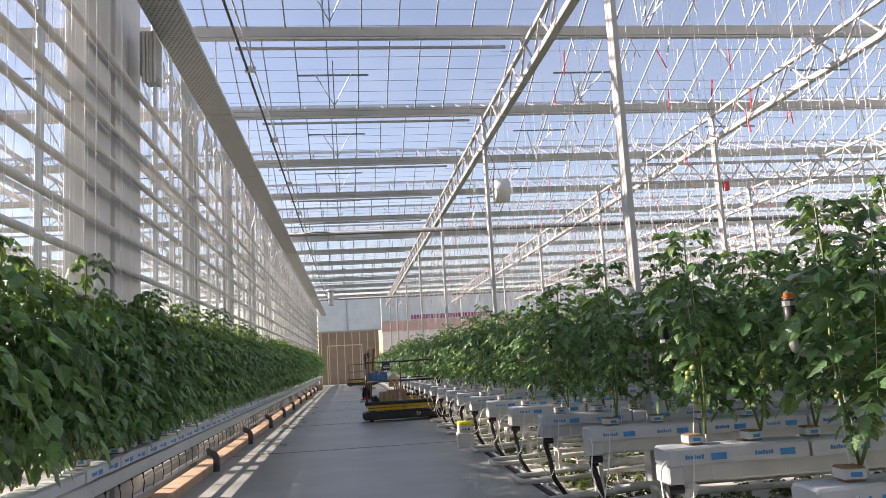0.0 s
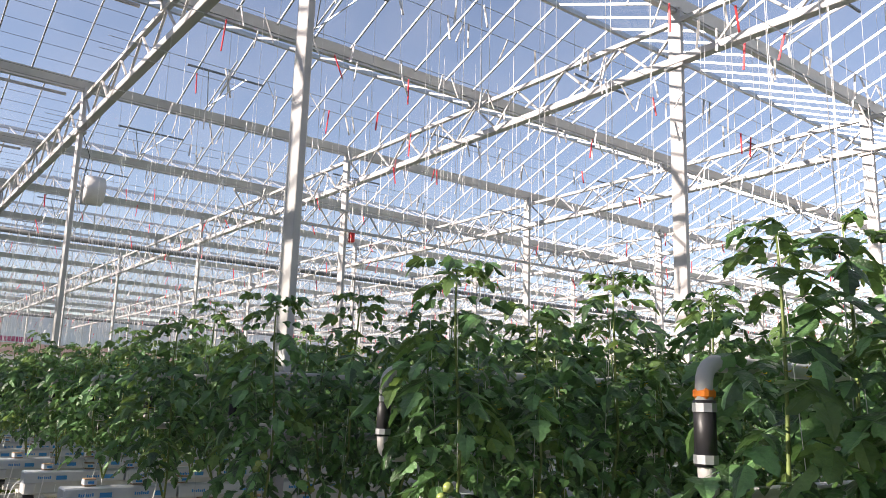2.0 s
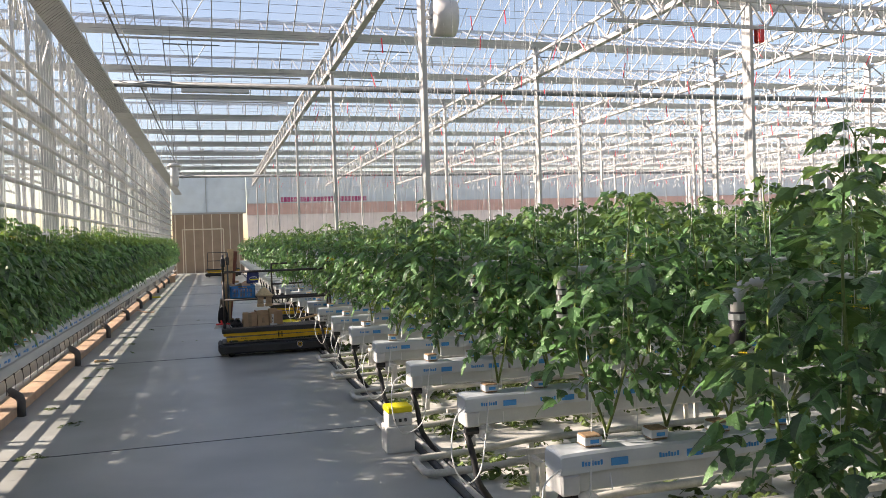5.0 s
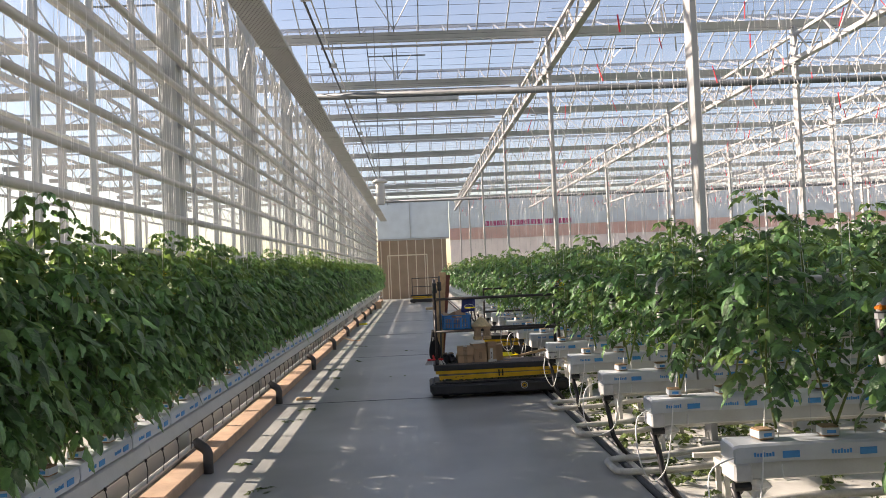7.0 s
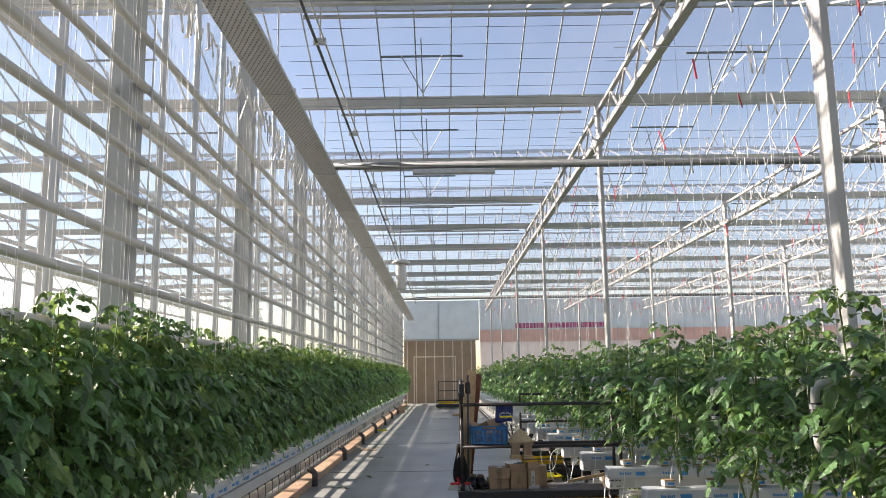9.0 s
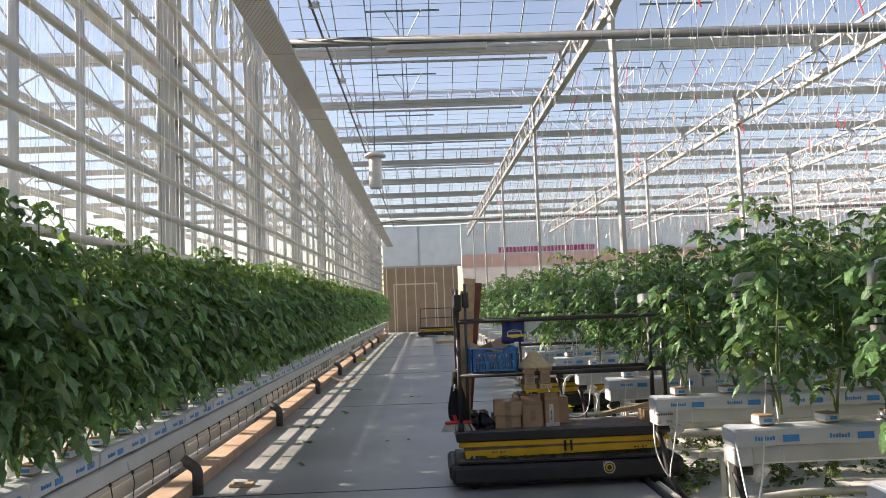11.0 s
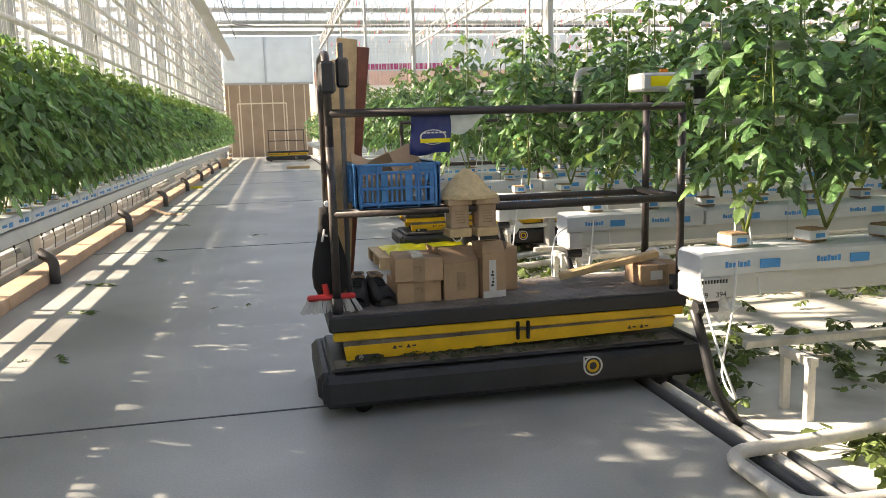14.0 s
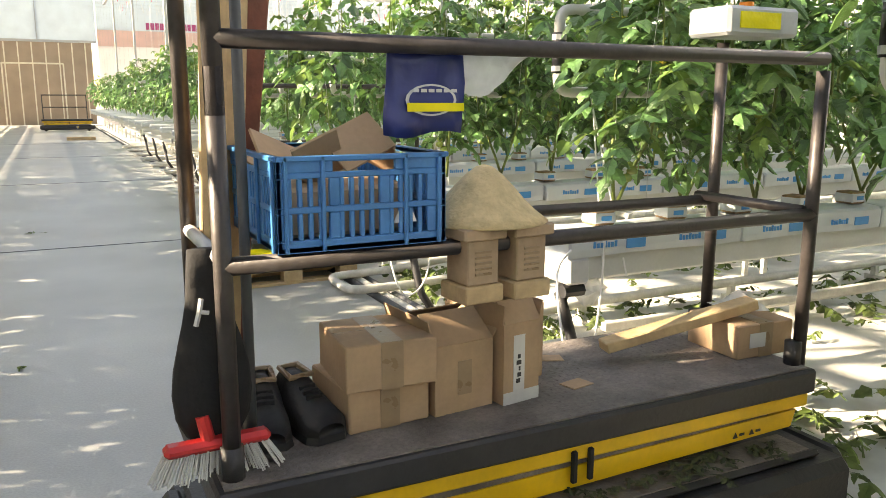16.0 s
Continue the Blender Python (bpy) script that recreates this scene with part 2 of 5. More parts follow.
# ---- mesh tools ----
class Geo:
    """Collects vertices and faces; obj() makes one mesh object of them."""

    def __init__(self):
        self.v, self.f = [], []

    def add(self, verts, faces):
        o = len(self.v)
        self.v += [tuple(p) for p in verts]
        self.f += [tuple(i + o for i in f) for f in faces]
        return self

    def box(self, x0, x1, y0, y1, z0, z1, c=0.0, m=None):
        """A box; c chamfers its edges; m turns it."""
        if c <= 0:
            vs = [(x, y, z) for z in (z0, z1) for y in (y0, y1) for x in (x0, x1)]
            fs = [(0, 2, 3, 1), (4, 5, 7, 6), (0, 1, 5, 4), (2, 6, 7, 3), (0, 4, 6, 2), (1, 3, 7, 5)]
        else:
            lo, hi = (x0, y0, z0), (x1, y1, z1)
            c = min(c, 0.45 * min(hi[i] - lo[i] for i in range(3)))
            vs, idx = [], {}
            for s in [(a, b, d) for a in (0, 1) for b in (0, 1) for d in (0, 1)]:
                for ax in range(3):
                    p = [(lo[i] + c, hi[i] - c)[s[i]] for i in range(3)]
                    p[ax] = (lo[ax], hi[ax])[s[ax]]
                    idx[s, ax] = len(vs)
                    vs.append(tuple(p))
            fs = []
            for ax in range(3):
                o1, o2 = [i for i in range(3) if i != ax]
                for side in (0, 1):
                    q = []
                    for a, b in ((0, 0), (1, 0), (1, 1), (0, 1)):
                        s = [0, 0, 0]
                        s[ax], s[o1], s[o2] = side, a, b
                        q.append(idx[tuple(s), ax])
                    fs.append(tuple(q))
                for a in (0, 1):
                    for b in (0, 1):
                        s0, s1 = [0, 0, 0], [0, 0, 0]
                        s0[ax], s1[ax] = 0, 1
                        s0[o1] = s1[o1] = a
                        s0[o2] = s1[o2] = b
                        s0, s1 = tuple(s0), tuple(s1)
                        fs.append((idx[s0, o1], idx[s1, o1], idx[s1, o2], idx[s0, o2]))
            for s in [(a, b, d) for a in (0, 1) for b in (0, 1) for d in (0, 1)]:
                fs.append((idx[s, 0], idx[s, 1], idx[s, 2]))
        if m is not None:
            vs = [tuple(m @ Vector(p)) for p in vs]
        return self.add(vs, fs)

    def beam(self, p, q, w, h=None):
        """A rectangular bar from p to q, w wide and h high."""
        h = h or w
        p, q = Vector(p), Vector(q)
        d = (q - p).normalized()
        up = Vector((0, 0, 1)) if abs(d.z) < 0.95 else Vector((1, 0, 0))
        s = d.cross(up).normalized() * (w / 2)
        u = s.cross(d).normalized() * (h / 2)
        vs = [e + a * s + b * u for e in (p, q) for a, b in ((-1, -1), (1, -1), (1, 1), (-1, 1))]
        return self.add(vs, [(3, 2, 1, 0), (4, 5, 6, 7), (0, 1, 5, 4), (1, 2, 6, 5), (2, 3, 7, 6), (3, 0, 4, 7)])

    def tube(self, pts, r, n=8, cap=True):
        """A round tube through the points; r is one radius or one for each point."""
        pts = [Vector(p) for p in pts]
        rs = r if isinstance(r, (list, tuple)) else [r] * len(pts)
        vs, fs = [], []
        u = None
        for i, p in enumerate(pts):
            d = (pts[min(i + 1, len(pts) - 1)] - pts[max(i - 1, 0)]).normalized()
            if u is None:
                u = d.cross(Vector((0, 0, 1)) if abs(d.z) < 0.9 else Vector((1, 0, 0))).normalized()
            else:
                u = (u - d * u.dot(d)).normalized()
            w = d.cross(u)
            for k in range(n):
                a = 2 * math.pi * k / n
                vs.append(p + rs[i] * (math.cos(a) * u + math.sin(a) * w))
        for i in range(len(pts) - 1):
            for k in range(n):
                a, b = i * n + k, i * n + (k + 1) % n
                fs.append((a, b, b + n, a + n))
        if cap:
            fs += [tuple(range(n))[::-1], tuple((len(pts) - 1) * n + k for k in range(n))]
        return self.add(vs, fs)

    def lathe(self, prof, n=16, at=(0, 0, 0)):
        """A body of revolution about z; prof is a list of (radius, height)."""
        vs, fs = [], []
        for r, z in prof:
            for k in range(n):
                a = 2 * math.pi * k / n
                vs.append((at[0] + r * math.cos(a), at[1] + r * math.sin(a), at[2] + z))
        for i in range(len(prof) - 1):
            for k in range(n):
                a, b = i * n + k, i * n + (k + 1) % n
                fs.append((a, b, b + n, a + n))
        fs += [tuple(range(n))[::-1], tuple((len(prof) - 1) * n + k for k in range(n))]
        return self.add(vs, fs)

    def obj(self, name, material, parent=None, label="", smooth=False):
        me = bpy.data.meshes.new(name)
        me.from_pydata(self.v, [], self.f)
        me.materials.append(material)
        if smooth:
            me.polygons.foreach_set("use_smooth", [True] * len(me.polygons))
        me.update()
        ob = new(name, me)
        if parent is not None:
            ob.parent = parent
        if label:
            ob["label"] = label
        return ob


def bend(pts, r=0.06, n=5):
    """The points with each inner corner rounded by radius r."""
    pts = [Vector(p) for p in pts]
    out = [pts[0]]
    for a, b, c in zip(pts, pts[1:], pts[2:]):
        u, w = (a - b).normalized(), (c - b).normalized()
        s, e = b + u * r, b + w * r
        for i in range(n + 1):
            t = i / n
            out.append(s * (1 - t) ** 2 + b * 2 * t * (1 - t) + e * t * t)
    return out + [pts[-1]]


def thing(name, x, y, z, label, category, group="", kind="", rz=0.0):
    """An Empty at a thing's base, to parent its parts."""
    ob = new(name)
    ob.empty_display_size = 0.1
    ob.matrix_basis = pose(x, y, z, 0, 0, rz)
    return tagged(ob, label, category, group, kind)


def solo(geo, name, material, label, category, group="", kind="", smooth=False):
    return tagged(geo.obj(name, material, None, "", smooth), label, category, group, kind)


# ---- the large structure ----
BAY = 8.2                      # column spacing along the path
Y0 = 10.24 - 2 * BAY             # first column line
X_G = [3.47 + 5.2 * i for i in range(10)]   # lattice girder lines
Y_END, X_FAR = 65.0, X_G[-1] + 2
Y_BACK = Y0 - 1.0
Z_GUT, Z_RIDGE = 6.68, 7.56
HALF = BAY / 2
GUTTER_Y = [Y0 + HALF * i for i in range(18)]
X_WALL = -2.0
X_EDGE = 2.37                   # right edge of the concrete path

solo(Geo().box(-400, 400, -300, 500, -0.4, -0.06), "ground", GROUND, "bare earth and gravel ground around the greenhouse", "ground", kind="structure")
solo(Geo().box(-1.64, X_EDGE, Y_BACK, Y_END, -0.3, 0.0), "floor", CONCRETE, "smooth grey concrete main path of the greenhouse", "floor", kind="structure")
seams = Geo()
for y in (22.26, 28.3, 34.4, 16.2, 10.1, 40.5, 46.6):
    seams.box(-1.62, X_EDGE - 0.01, y, y + 0.012, 0.0, 0.004)
solo(seams, "floor_joint", CABLE, "thin dark saw-cut joints across the concrete path", "joint", kind="structure")


def sheet_ground():
    g = Geo()
    nx, ny = 70, 220
    x0, x1, y0, y1 = X_EDGE, X_FAR, Y_BACK, Y_END
    xs = [x0 + (x1 - x0) * (i / nx) ** 2.2 for i in range(nx + 1)]
    ys = [y0 + (y1 - y0) * j / ny for j in range(ny + 1)]
    vs = [(x, y, -0.035 + 0.02 * noise.noise((x * 2.1, y * 2.1, 0))) for y in ys for x in xs]
    fs = [(j * (nx + 1) + i, j * (nx + 1) + i + 1, (j + 1) * (nx + 1) + i + 1, (j + 1) * (nx + 1) + i) for j in range(ny) for i in range(nx)]
    return g.add(vs, fs)


solo(sheet_ground(), "ground_sheet", SHEET, "creased dirty white plastic ground sheet under the crop rows", "ground cover", kind="structure", smooth=True)

# roof: gutters, ridges, glazing bars, panes
for y in GUTTER_Y:
    g = Geo()
    g.add([(x, y + a, z) for x in (X_WALL - 14, X_FAR) for a, z in ((-0.11, 0.12), (-0.06, -0.02), (0.06, -0.02), (0.11, 0.12))] , [(0, 1, 5, 4), (1, 2, 6, 5), (2, 3, 7, 6), (0, 4, 7, 3)])
    ob = g.obj("roof_gutter", ALU)
    ob.location.z = Z_GUT
    tagged(ob, "pale aluminium valley gutter carrying the glass roof", "gutter", "roof gutters", "structure")
    g = Geo().beam((X_WALL - 14, y + HALF / 2, Z_RIDGE), (X_FAR, y + HALF / 2, Z_RIDGE), 0.06, 0.07)
    tagged(g.obj("roof_ridge", ALU), "slim white aluminium roof ridge", "ridge", "roof ridges", "structure")
screen = Geo()
for y in GUTTER_Y:
    lip = Geo().box(X_WALL - 14, X_FAR, y - 0.045, y + 0.045, Z_GUT - 0.055, Z_GUT - 0.023)
    tagged(lip.obj("gutter_lip", GALV), "narrow grey channel under a roof gutter", "gutter", "gutter lips", "structure")
    rail = Geo().beam((-1.25, y + 0.4, Z_GUT - 0.03), (3.25, y + 0.4, Z_GUT - 0.03), 0.035, 0.045)
    tagged(rail.obj("screen_rail", STEEL), "slim white rail beside a roof gutter", "rail", "screen rails", "structure")
    for k in range(1, 7):
        screen.beam((-1.7, y + 0.57 * k, Z_GUT - 0.12), (X_G[0], y + 0.57 * k, Z_GUT - 0.12), 0.005)
solo(screen, "screen_wire", CABLE, "thin dark wires strung under the glass roof", "wire", kind="stuff")
bars = Geo()
nb = int((X_FAR - X_WALL + 8) / 0.6)
for y in GUTTER_Y[:-1]:
    yr, yn = y + HALF / 2, y + HALF
    for i in range(nb):
        x = X_WALL - 8 + 0.6 * i
        if x > 40 and i % 2:
            continue
        bars.beam((x, y + 0.1, Z_GUT + 0.1), (x, yr, Z_RIDGE), 0.022, 0.035)
        bars.beam((x, yn - 0.1, Z_GUT + 0.1), (x, yr, Z_RIDGE), 0.022, 0.035)
solo(bars, "glazing_bar", ALU, "thin white glazing bars of the glass roof", "glazing bar", kind="structure")
panes = Geo()
for y in GUTTER_Y[:-1]:
    yr, yn = y + HALF / 2, y + HALF
    panes.add([(X_WALL - 14, y, Z_GUT + 0.13), (X_FAR, y, Z_GUT + 0.13), (X_FAR, yr, Z_RIDGE + 0.045), (X_WALL - 14, yr, Z_RIDGE + 0.045)], [(0, 1, 2, 3)])
    panes.add([(X_WALL - 14, yr, Z_RIDGE + 0.05), (X_FAR, yr, Z_RIDGE + 0.05), (X_FAR, yn, Z_GUT + 0.135), (X_WALL - 14, yn, Z_GUT + 0.135)], [(0, 1, 2, 3)])
ceiling = solo(panes, "ceiling", ROOFGLASS, "clear glass roof panes with faint dirt streaks", "glass roof", kind="structure")

# opening vents: a short window strip under each ridge, with push rods
vents = Geo()
rods = Geo()
for y in GUTTER_Y[:-1]:
    for i in range(-1, 9):
        x = 0.3 + 5.2 * i
        ya, yb = y + HALF / 2 + 0.12, y + HALF / 2 + 0.95
        za, zb = Z_RIDGE - 0.05, Z_RIDGE - 0.4
        vents.beam((x - 0.7, yb, zb), (x + 0.7, yb, zb), 0.03)
        rods.beam((x, y + HALF - 0.15, Z_GUT + 0.1), (x, y + HALF / 2 + 0.5, Z_RIDGE - 0.28), 0.02)
        rods.beam((x, y + HALF - 0.3, Z_GUT + 0.12), (x - 0.35, y + HALF / 2 + 0.9, Z_RIDGE - 0.4), 0.015)
        rods.beam((x, y + HALF - 0.3, Z_GUT + 0.12), (x + 0.35, y + HALF / 2 + 0.9, Z_RIDGE - 0.4), 0.015)
solo(vents, "vent_frame", DARKPIPE, "dark lower rails of the roof vents", "roof vent", kind="structure")
solo(rods, "vent_rod", ALU, "thin push rods that open the roof vents", "vent rod", kind="structure")

# lattice girders along the path and their columns
Z_LO, Z_HI = 5.96, 6.5


def girder(x, near):
    t = thing("lattice_girder", x, 0, 0, "white steel lattice girder with zigzag bracing under the roof", "girder", "roof girders")
    w = 0.13 if near else 0.1
    Geo().box(-w / 2, w / 2, Y_BACK, Y_END, Z_LO - 0.05, Z_LO + 0.05, 0.008).obj("bottom_chord", STEEL, t)
    Geo().box(-0.035, 0.035, Y_BACK, Y_END, Z_HI - 0.03, Z_HI + 0.03).obj("top_chord", STEEL, t)
    g = Geo()
    step = 0.51
    n = int((Y_END - Y0) / step)
    for i in range(n):
        y = Y0 + i * step
        a, b = (Z_LO + 0.04, Z_HI - 0.02) if i % 2 else (Z_HI - 0.02, Z_LO + 0.04)
        if near:
            g.tube([(0, y, a), (0, y + step, b)], 0.021, 5, False)
        else:
            g.beam((0, y, a), (0, y + step, b), 0.03)
    tagged(g.obj("bracing", STEEL, t), kind="stuff")
    return t


for i, x in enumerate(X_G):
    girder(x, i < 3)


def column():
    t = thing("steel_column", 0, 0, 0, "white painted square steel column standing among the crop rows", "column", "steel columns")
    Geo().box(-0.034, 0.034, -0.095, 0.095, -0.05, Z_GUT, 0.006).obj("shaft", STEEL, t)
    Geo().box(-0.07, 0.07, -0.14, 0.14, Z_LO - 0.1, Z_LO - 0.06, 0.005).obj("bracket", STEEL, t)
    Geo().box(-0.12, 0.12, -0.12, 0.12, -0.02, 0.06, 0.01).obj("base", CONCRETE, t)
    return t


first = None
for x in X_G:
    for k in range(9):
        y = Y0 + BAY * k
        if first is None:
            first = column()
            first.matrix_basis = pose(x, y, 0)
        else:
            copy_thing(first, pose(x, y, 0))
# short stubs carrying the gutters half way between the columns
stub = solo(Geo().box(-0.05, 0.05, -0.05, 0.05, Z_HI, Z_GUT, 0.006), "gutter_stub", STEEL, "short white steel stub between girder and roof gutter", "bracket", "gutter stubs")
stub.location = (X_G[0], Y0 + HALF, 0)
for i, x in enumerate(X_G):
    for k in range(8):
        if i or k:
            s = stub.copy()
            scene.collection.objects.link(s)
            s.location = (x, Y0 + HALF + BAY * k, 0)

# cross pipes and cross lattice near the roof
for y, z, r in ((26.42, 5.49, 0.072), (51.0, 5.49, 0.072)):
    solo(Geo().tube([(-1.3, y, z), (X_FAR, y, z)], r, 8), "overhead_pipe", DARKPIPE, "dark grey overhead pipe crossing under the girders", "pipe", "overhead pipes", smooth=True)
solo(Geo().box(0.1, 1.56, 26.36, 26.48, 5.325, 5.416, 0.01), "pipe_casing", GALV, "grey casing hanging under the dark overhead pipe", "casing")
for x0 in (6.2, 16.6):
    g = Geo()
    for i in range(36):
        a, b = (5.0, 5.4) if i % 2 else (5.4, 5.0)
        g.beam((x0 + i * 0.3, 18.3, a), (x0 + i * 0.3 + 0.3, 18.3, b), 0.025)
    t = thing("cross_truss", 0, 0, 0, "white lattice cross truss hanging between two girder lines", "truss", "cross trusses")
    tagged(g.obj("bracing", STEEL, t), kind="stuff")
    for z in (5.0, 5.4):
        Geo().beam((x0, 18.3, z), (x0 + 10.8, 18.3, z), 0.05).obj("chord", STEEL, t)
solo(Geo().tube([(-1.05, Y_BACK, 6.24), (-1.05, 62, 6.24)], 0.022, 6), "shading_drive_shaft", CABLE, "dark drive shaft running along under the glass roof", "shaft", smooth=True)
solo(Geo().tube([(-0.95, Y_BACK, 6.28), (-0.95, 62, 6.28)], 0.014, 6), "conduit", GALV, "thin grey conduit along the roof", "conduit", smooth=True)

# left glass wall
wall = thing("wall_left", 0, 0, 0, "glazed partition wall with white rails and grey posts", "glass wall", kind="structure")
WALL_Y = [15.2 + 4.1 * i for i in range(-4, 13)]
for y in WALL_Y:
    w = 0.13
    if 9 < y < 12:
        continue
    Geo().box(X_WALL - 0.2, X_WALL, y - w, y + w, 0.0, 6.7, 0.006).obj("wall_post", GREYPOST, wall)
    Geo().box(X_WALL - 0.01, X_WALL + 0.012, y - w - 0.01, y + w + 0.01, 4.28, 4.33).obj("post_band", GALV, wall)
# wide double pilaster with a dark slot
Geo().box(X_WALL - 0.2, X_WALL, 9.75, 10.55, 0.0, 6.7, 0.008).obj("pilaster", PANEL, wall)
Geo().box(X_WALL - 0.2, X_WALL, 10.72, 11.75, 0.0, 6.7, 0.008).obj("pilaster", PANEL, wall)
Geo().box(X_WALL - 0.15, X_WALL - 0.06, 10.55, 10.72, 0.0, 6.66).obj("slot_cover", GALV, wall)
xg = X_WALL - 0.16
for y0, y1 in zip([Y_BACK] + WALL_Y, WALL_Y + [Y_END]):
    if y1 - y0 < 0.3:
        continue
    n = max(1, round((y1 - y0) / 1.0))
    for k in range(n):
        a, b = y0 + (y1 - y0) * k / n, y0 + (y1 - y0) * (k + 1) / n
        if k:
            Geo().box(xg - 0.03, xg + 0.03, a - 0.022, a + 0.022, 0.22, 6.68, 0.004).obj("mullion", ALU, wall)
    Geo().box(xg - 0.02, xg + 0.025, y0 + 0.13, y1 - 0.13, 4.06, 4.24, 0.004).obj("spandrel", PANEL, wall)
    Geo().box(xg - 0.025, xg + 0.025, y0 + 0.13, y1 - 0.13, 0.2, 0.25, 0.004).obj("transom", ALU, wall)
    gp = Geo().box(xg - 0.004, xg + 0.004, y0 + 0.13, y1 - 0.13, 0.25, 6.68).obj("pane", WALLGLASS, wall)
Geo().box(xg - 0.05, xg + 0.05, Y_BACK, Y_END, -0.1, 0.2, 0.005).obj("plinth", STEEL, wall, "white insulated plinth panel")

for z in (1.42, 1.8, 2.18, 2.55, 2.91, 3.27, 3.62, 3.96, 4.27, 4.7):
    solo(Geo().tube([(X_WALL + 0.08, Y_BACK + 0.3, z), (X_WALL + 0.08, Y_END - 0.5, z)], 0.035, 8), "wall_heating_pipe", PIPEWHITE,
         "white painted heating pipe running along the glass wall", "pipe", "wall heating pipes", smooth=True)
for y in [13.3 + 6.0 * i for i in range(-2, 9)]:
    g = Geo().tube([(X_WALL + 0.12, y, 2.1), (X_WALL + 0.12, y, 4.95)], 0.007, 5)
    for z in (2.18, 2.55, 2.91, 3.27, 3.62, 3.96, 4.27, 4.7):
        g.tube([(X_WALL + 0.08, y - 0.02, z), (X_WALL + 0.08, y + 0.02, z)], 0.04, 8)
    solo(g, "pipe_hanger", GALV, "thin steel hanger rod clamped to the wall heating pipes", "hanger", "pipe hangers")

# perforated tray along the top of the wall
tray = thing("screen_tray", 0, 0, 0, "long grey perforated sheet-metal tray hanging along the glass wall", "tray")
ty = Y0 - BAY / 2
k = 0
while ty < Y_END - 1:
    y1 = min(ty + HALF, Y_END)
    Geo().box(-1.70, -1.27, ty, y1 - 0.02, 5.4, 5.46, 0.01).obj("tray_section", GALV, tray)
    Geo().box(-1.705, -1.26, y1 - 0.03, y1 + 0.01, 5.385, 5.48, 0.005).obj("joint_strap", GALV, tray)
    ty = y1
holes = Geo()
for iy in range(0, 340):
    for ix in range(7):
        y = 9.5 + iy * 0.06
        x = -1.67 + ix * 0.058 + (0.03 if iy % 2 else 0)
        holes.box(x - 0.006, x + 0.006, y - 0.006, y + 0.006, 5.393, 5.4)
tagged(holes.obj("perforation", CABLE, tray), "dark punched holes", kind="stuff")
for k in range(16):
    y = Y0 + k * HALF
    Geo().tube([(-1.5, y, 5.46), (-1.5, y, Z_GUT)], 0.012, 5).obj("tray_hanger", GALV, tray)

# bunched clear film hanging along the top of the wall
film = Geo()
random.seed(11)
yy = 12.2
while yy < 62:
    x = -1.83 + random.uniform(-0.04, 0.05)
    top, bot = 5.42, 5.42 - random.uniform(0.12, 0.38)
    film.beam((x, yy, top), (x + random.uniform(-0.1, 0.08), yy + random.uniform(-0.12, 0.12), bot - 0.04), random.uniform(0.018, 0.03), 0.014)
    yy += random.uniform(0.05, 0.14)
solo(film, "wall_string_hook", WHITEP, "white hooks with wound string hanging under the tray", "string hooks", kind="stuff")

# kerb, stubs of pipe, gutter row on the left
for k in range(20):
    y0 = Y_BACK + k * 4.05
    if y0 + 4.0 > Y_END:
        break
    solo(Geo().box(-1.86, -1.62, y0, y0 + 4.03, 0.0, 0.115, 0.012), "kerb", KERB, "brown plank kerb along the edge of the concrete path", "kerb", "plank kerbs", "structure")

# end wall: boarded partition, milky panel above, white curtain to the side
endw = thing("wall_end", 0, Y_END, 0, "boarded end wall with cream battens under a milky panel", "wall", kind="structure")
Geo().box(-1.95, 2.75, 0, 0.1, 0, 4.05).obj("board", ENDBOARD, endw)
Geo().box(-1.95, 3.0, 0.02, 0.08, 4.1, 6.66).obj("milky_panel", MILKY, endw)
Geo().box(-1.95, 3.0, -0.05, 0.1, 4.02, 4.14).obj("rail", STEEL, endw)
for x in (-1.75, -1.15, -0.55, 0.05, 0.65, 1.25, 1.85, 2.45):
    Geo().box(x - 0.03, x + 0.03, -0.04, -0.002, 0.0, 4.0).obj("batten", BATTEN, endw)
Geo().box(-1.3, 1.4, -0.06, -0.042, 2.95, 3.03).obj("door_head", BATTEN, endw)
for x in (-1.3, 1.4):
    Geo().box(x - 0.035, x + 0.035, -0.06, -0.042, 0, 3.0).obj("door_post", BATTEN, endw)
Geo().box(0.3, 0.34, -0.05, 0.1, 4.1, 6.64).obj("panel_joint", ALU, endw)
far = thing("wall_far", 0, Y_END, 0, "far partition wall of white sheets with a pale pink band", "wall", kind="structure")
Geo().box(3.05, X_FAR, 0.02, 0.1, -0.1, 3.9).obj("white_sheet", CURTAIN, far)
Geo().box(3.05, X_FAR, 0.0, 0.1, 3.9, 4.7).obj("pink_band", PINKBAND, far)
Geo().box(3.05, X_FAR, 0.02, 0.1, 4.7, 6.7).obj("milky_sheet", MILKY, far)
random.seed(3)
xx = 5.4
for i in range(26):
    w = random.uniform(0.14, 0.24)
    Geo().box(xx, xx + w, -0.03, -0.005, 4.78, 5.12).obj("sign_bar", MAGENTA, far)
    xx += w + 0.05
# closing walls, never looked at
solo(Geo().box(X_FAR, X_FAR + 0.1, Y_BACK, Y_END, -0.1, 6.7), "wall_right", FARWALL, "white sheet wall closing the greenhouse far off", "wall", kind="structure")
solo(Geo().box(X_WALL, X_FAR, Y_BACK - 0.1, Y_BACK, -0.1, 3.0), "wall_back", CURTAIN, "white sheet wall behind the start of the path", "wall", kind="structure")

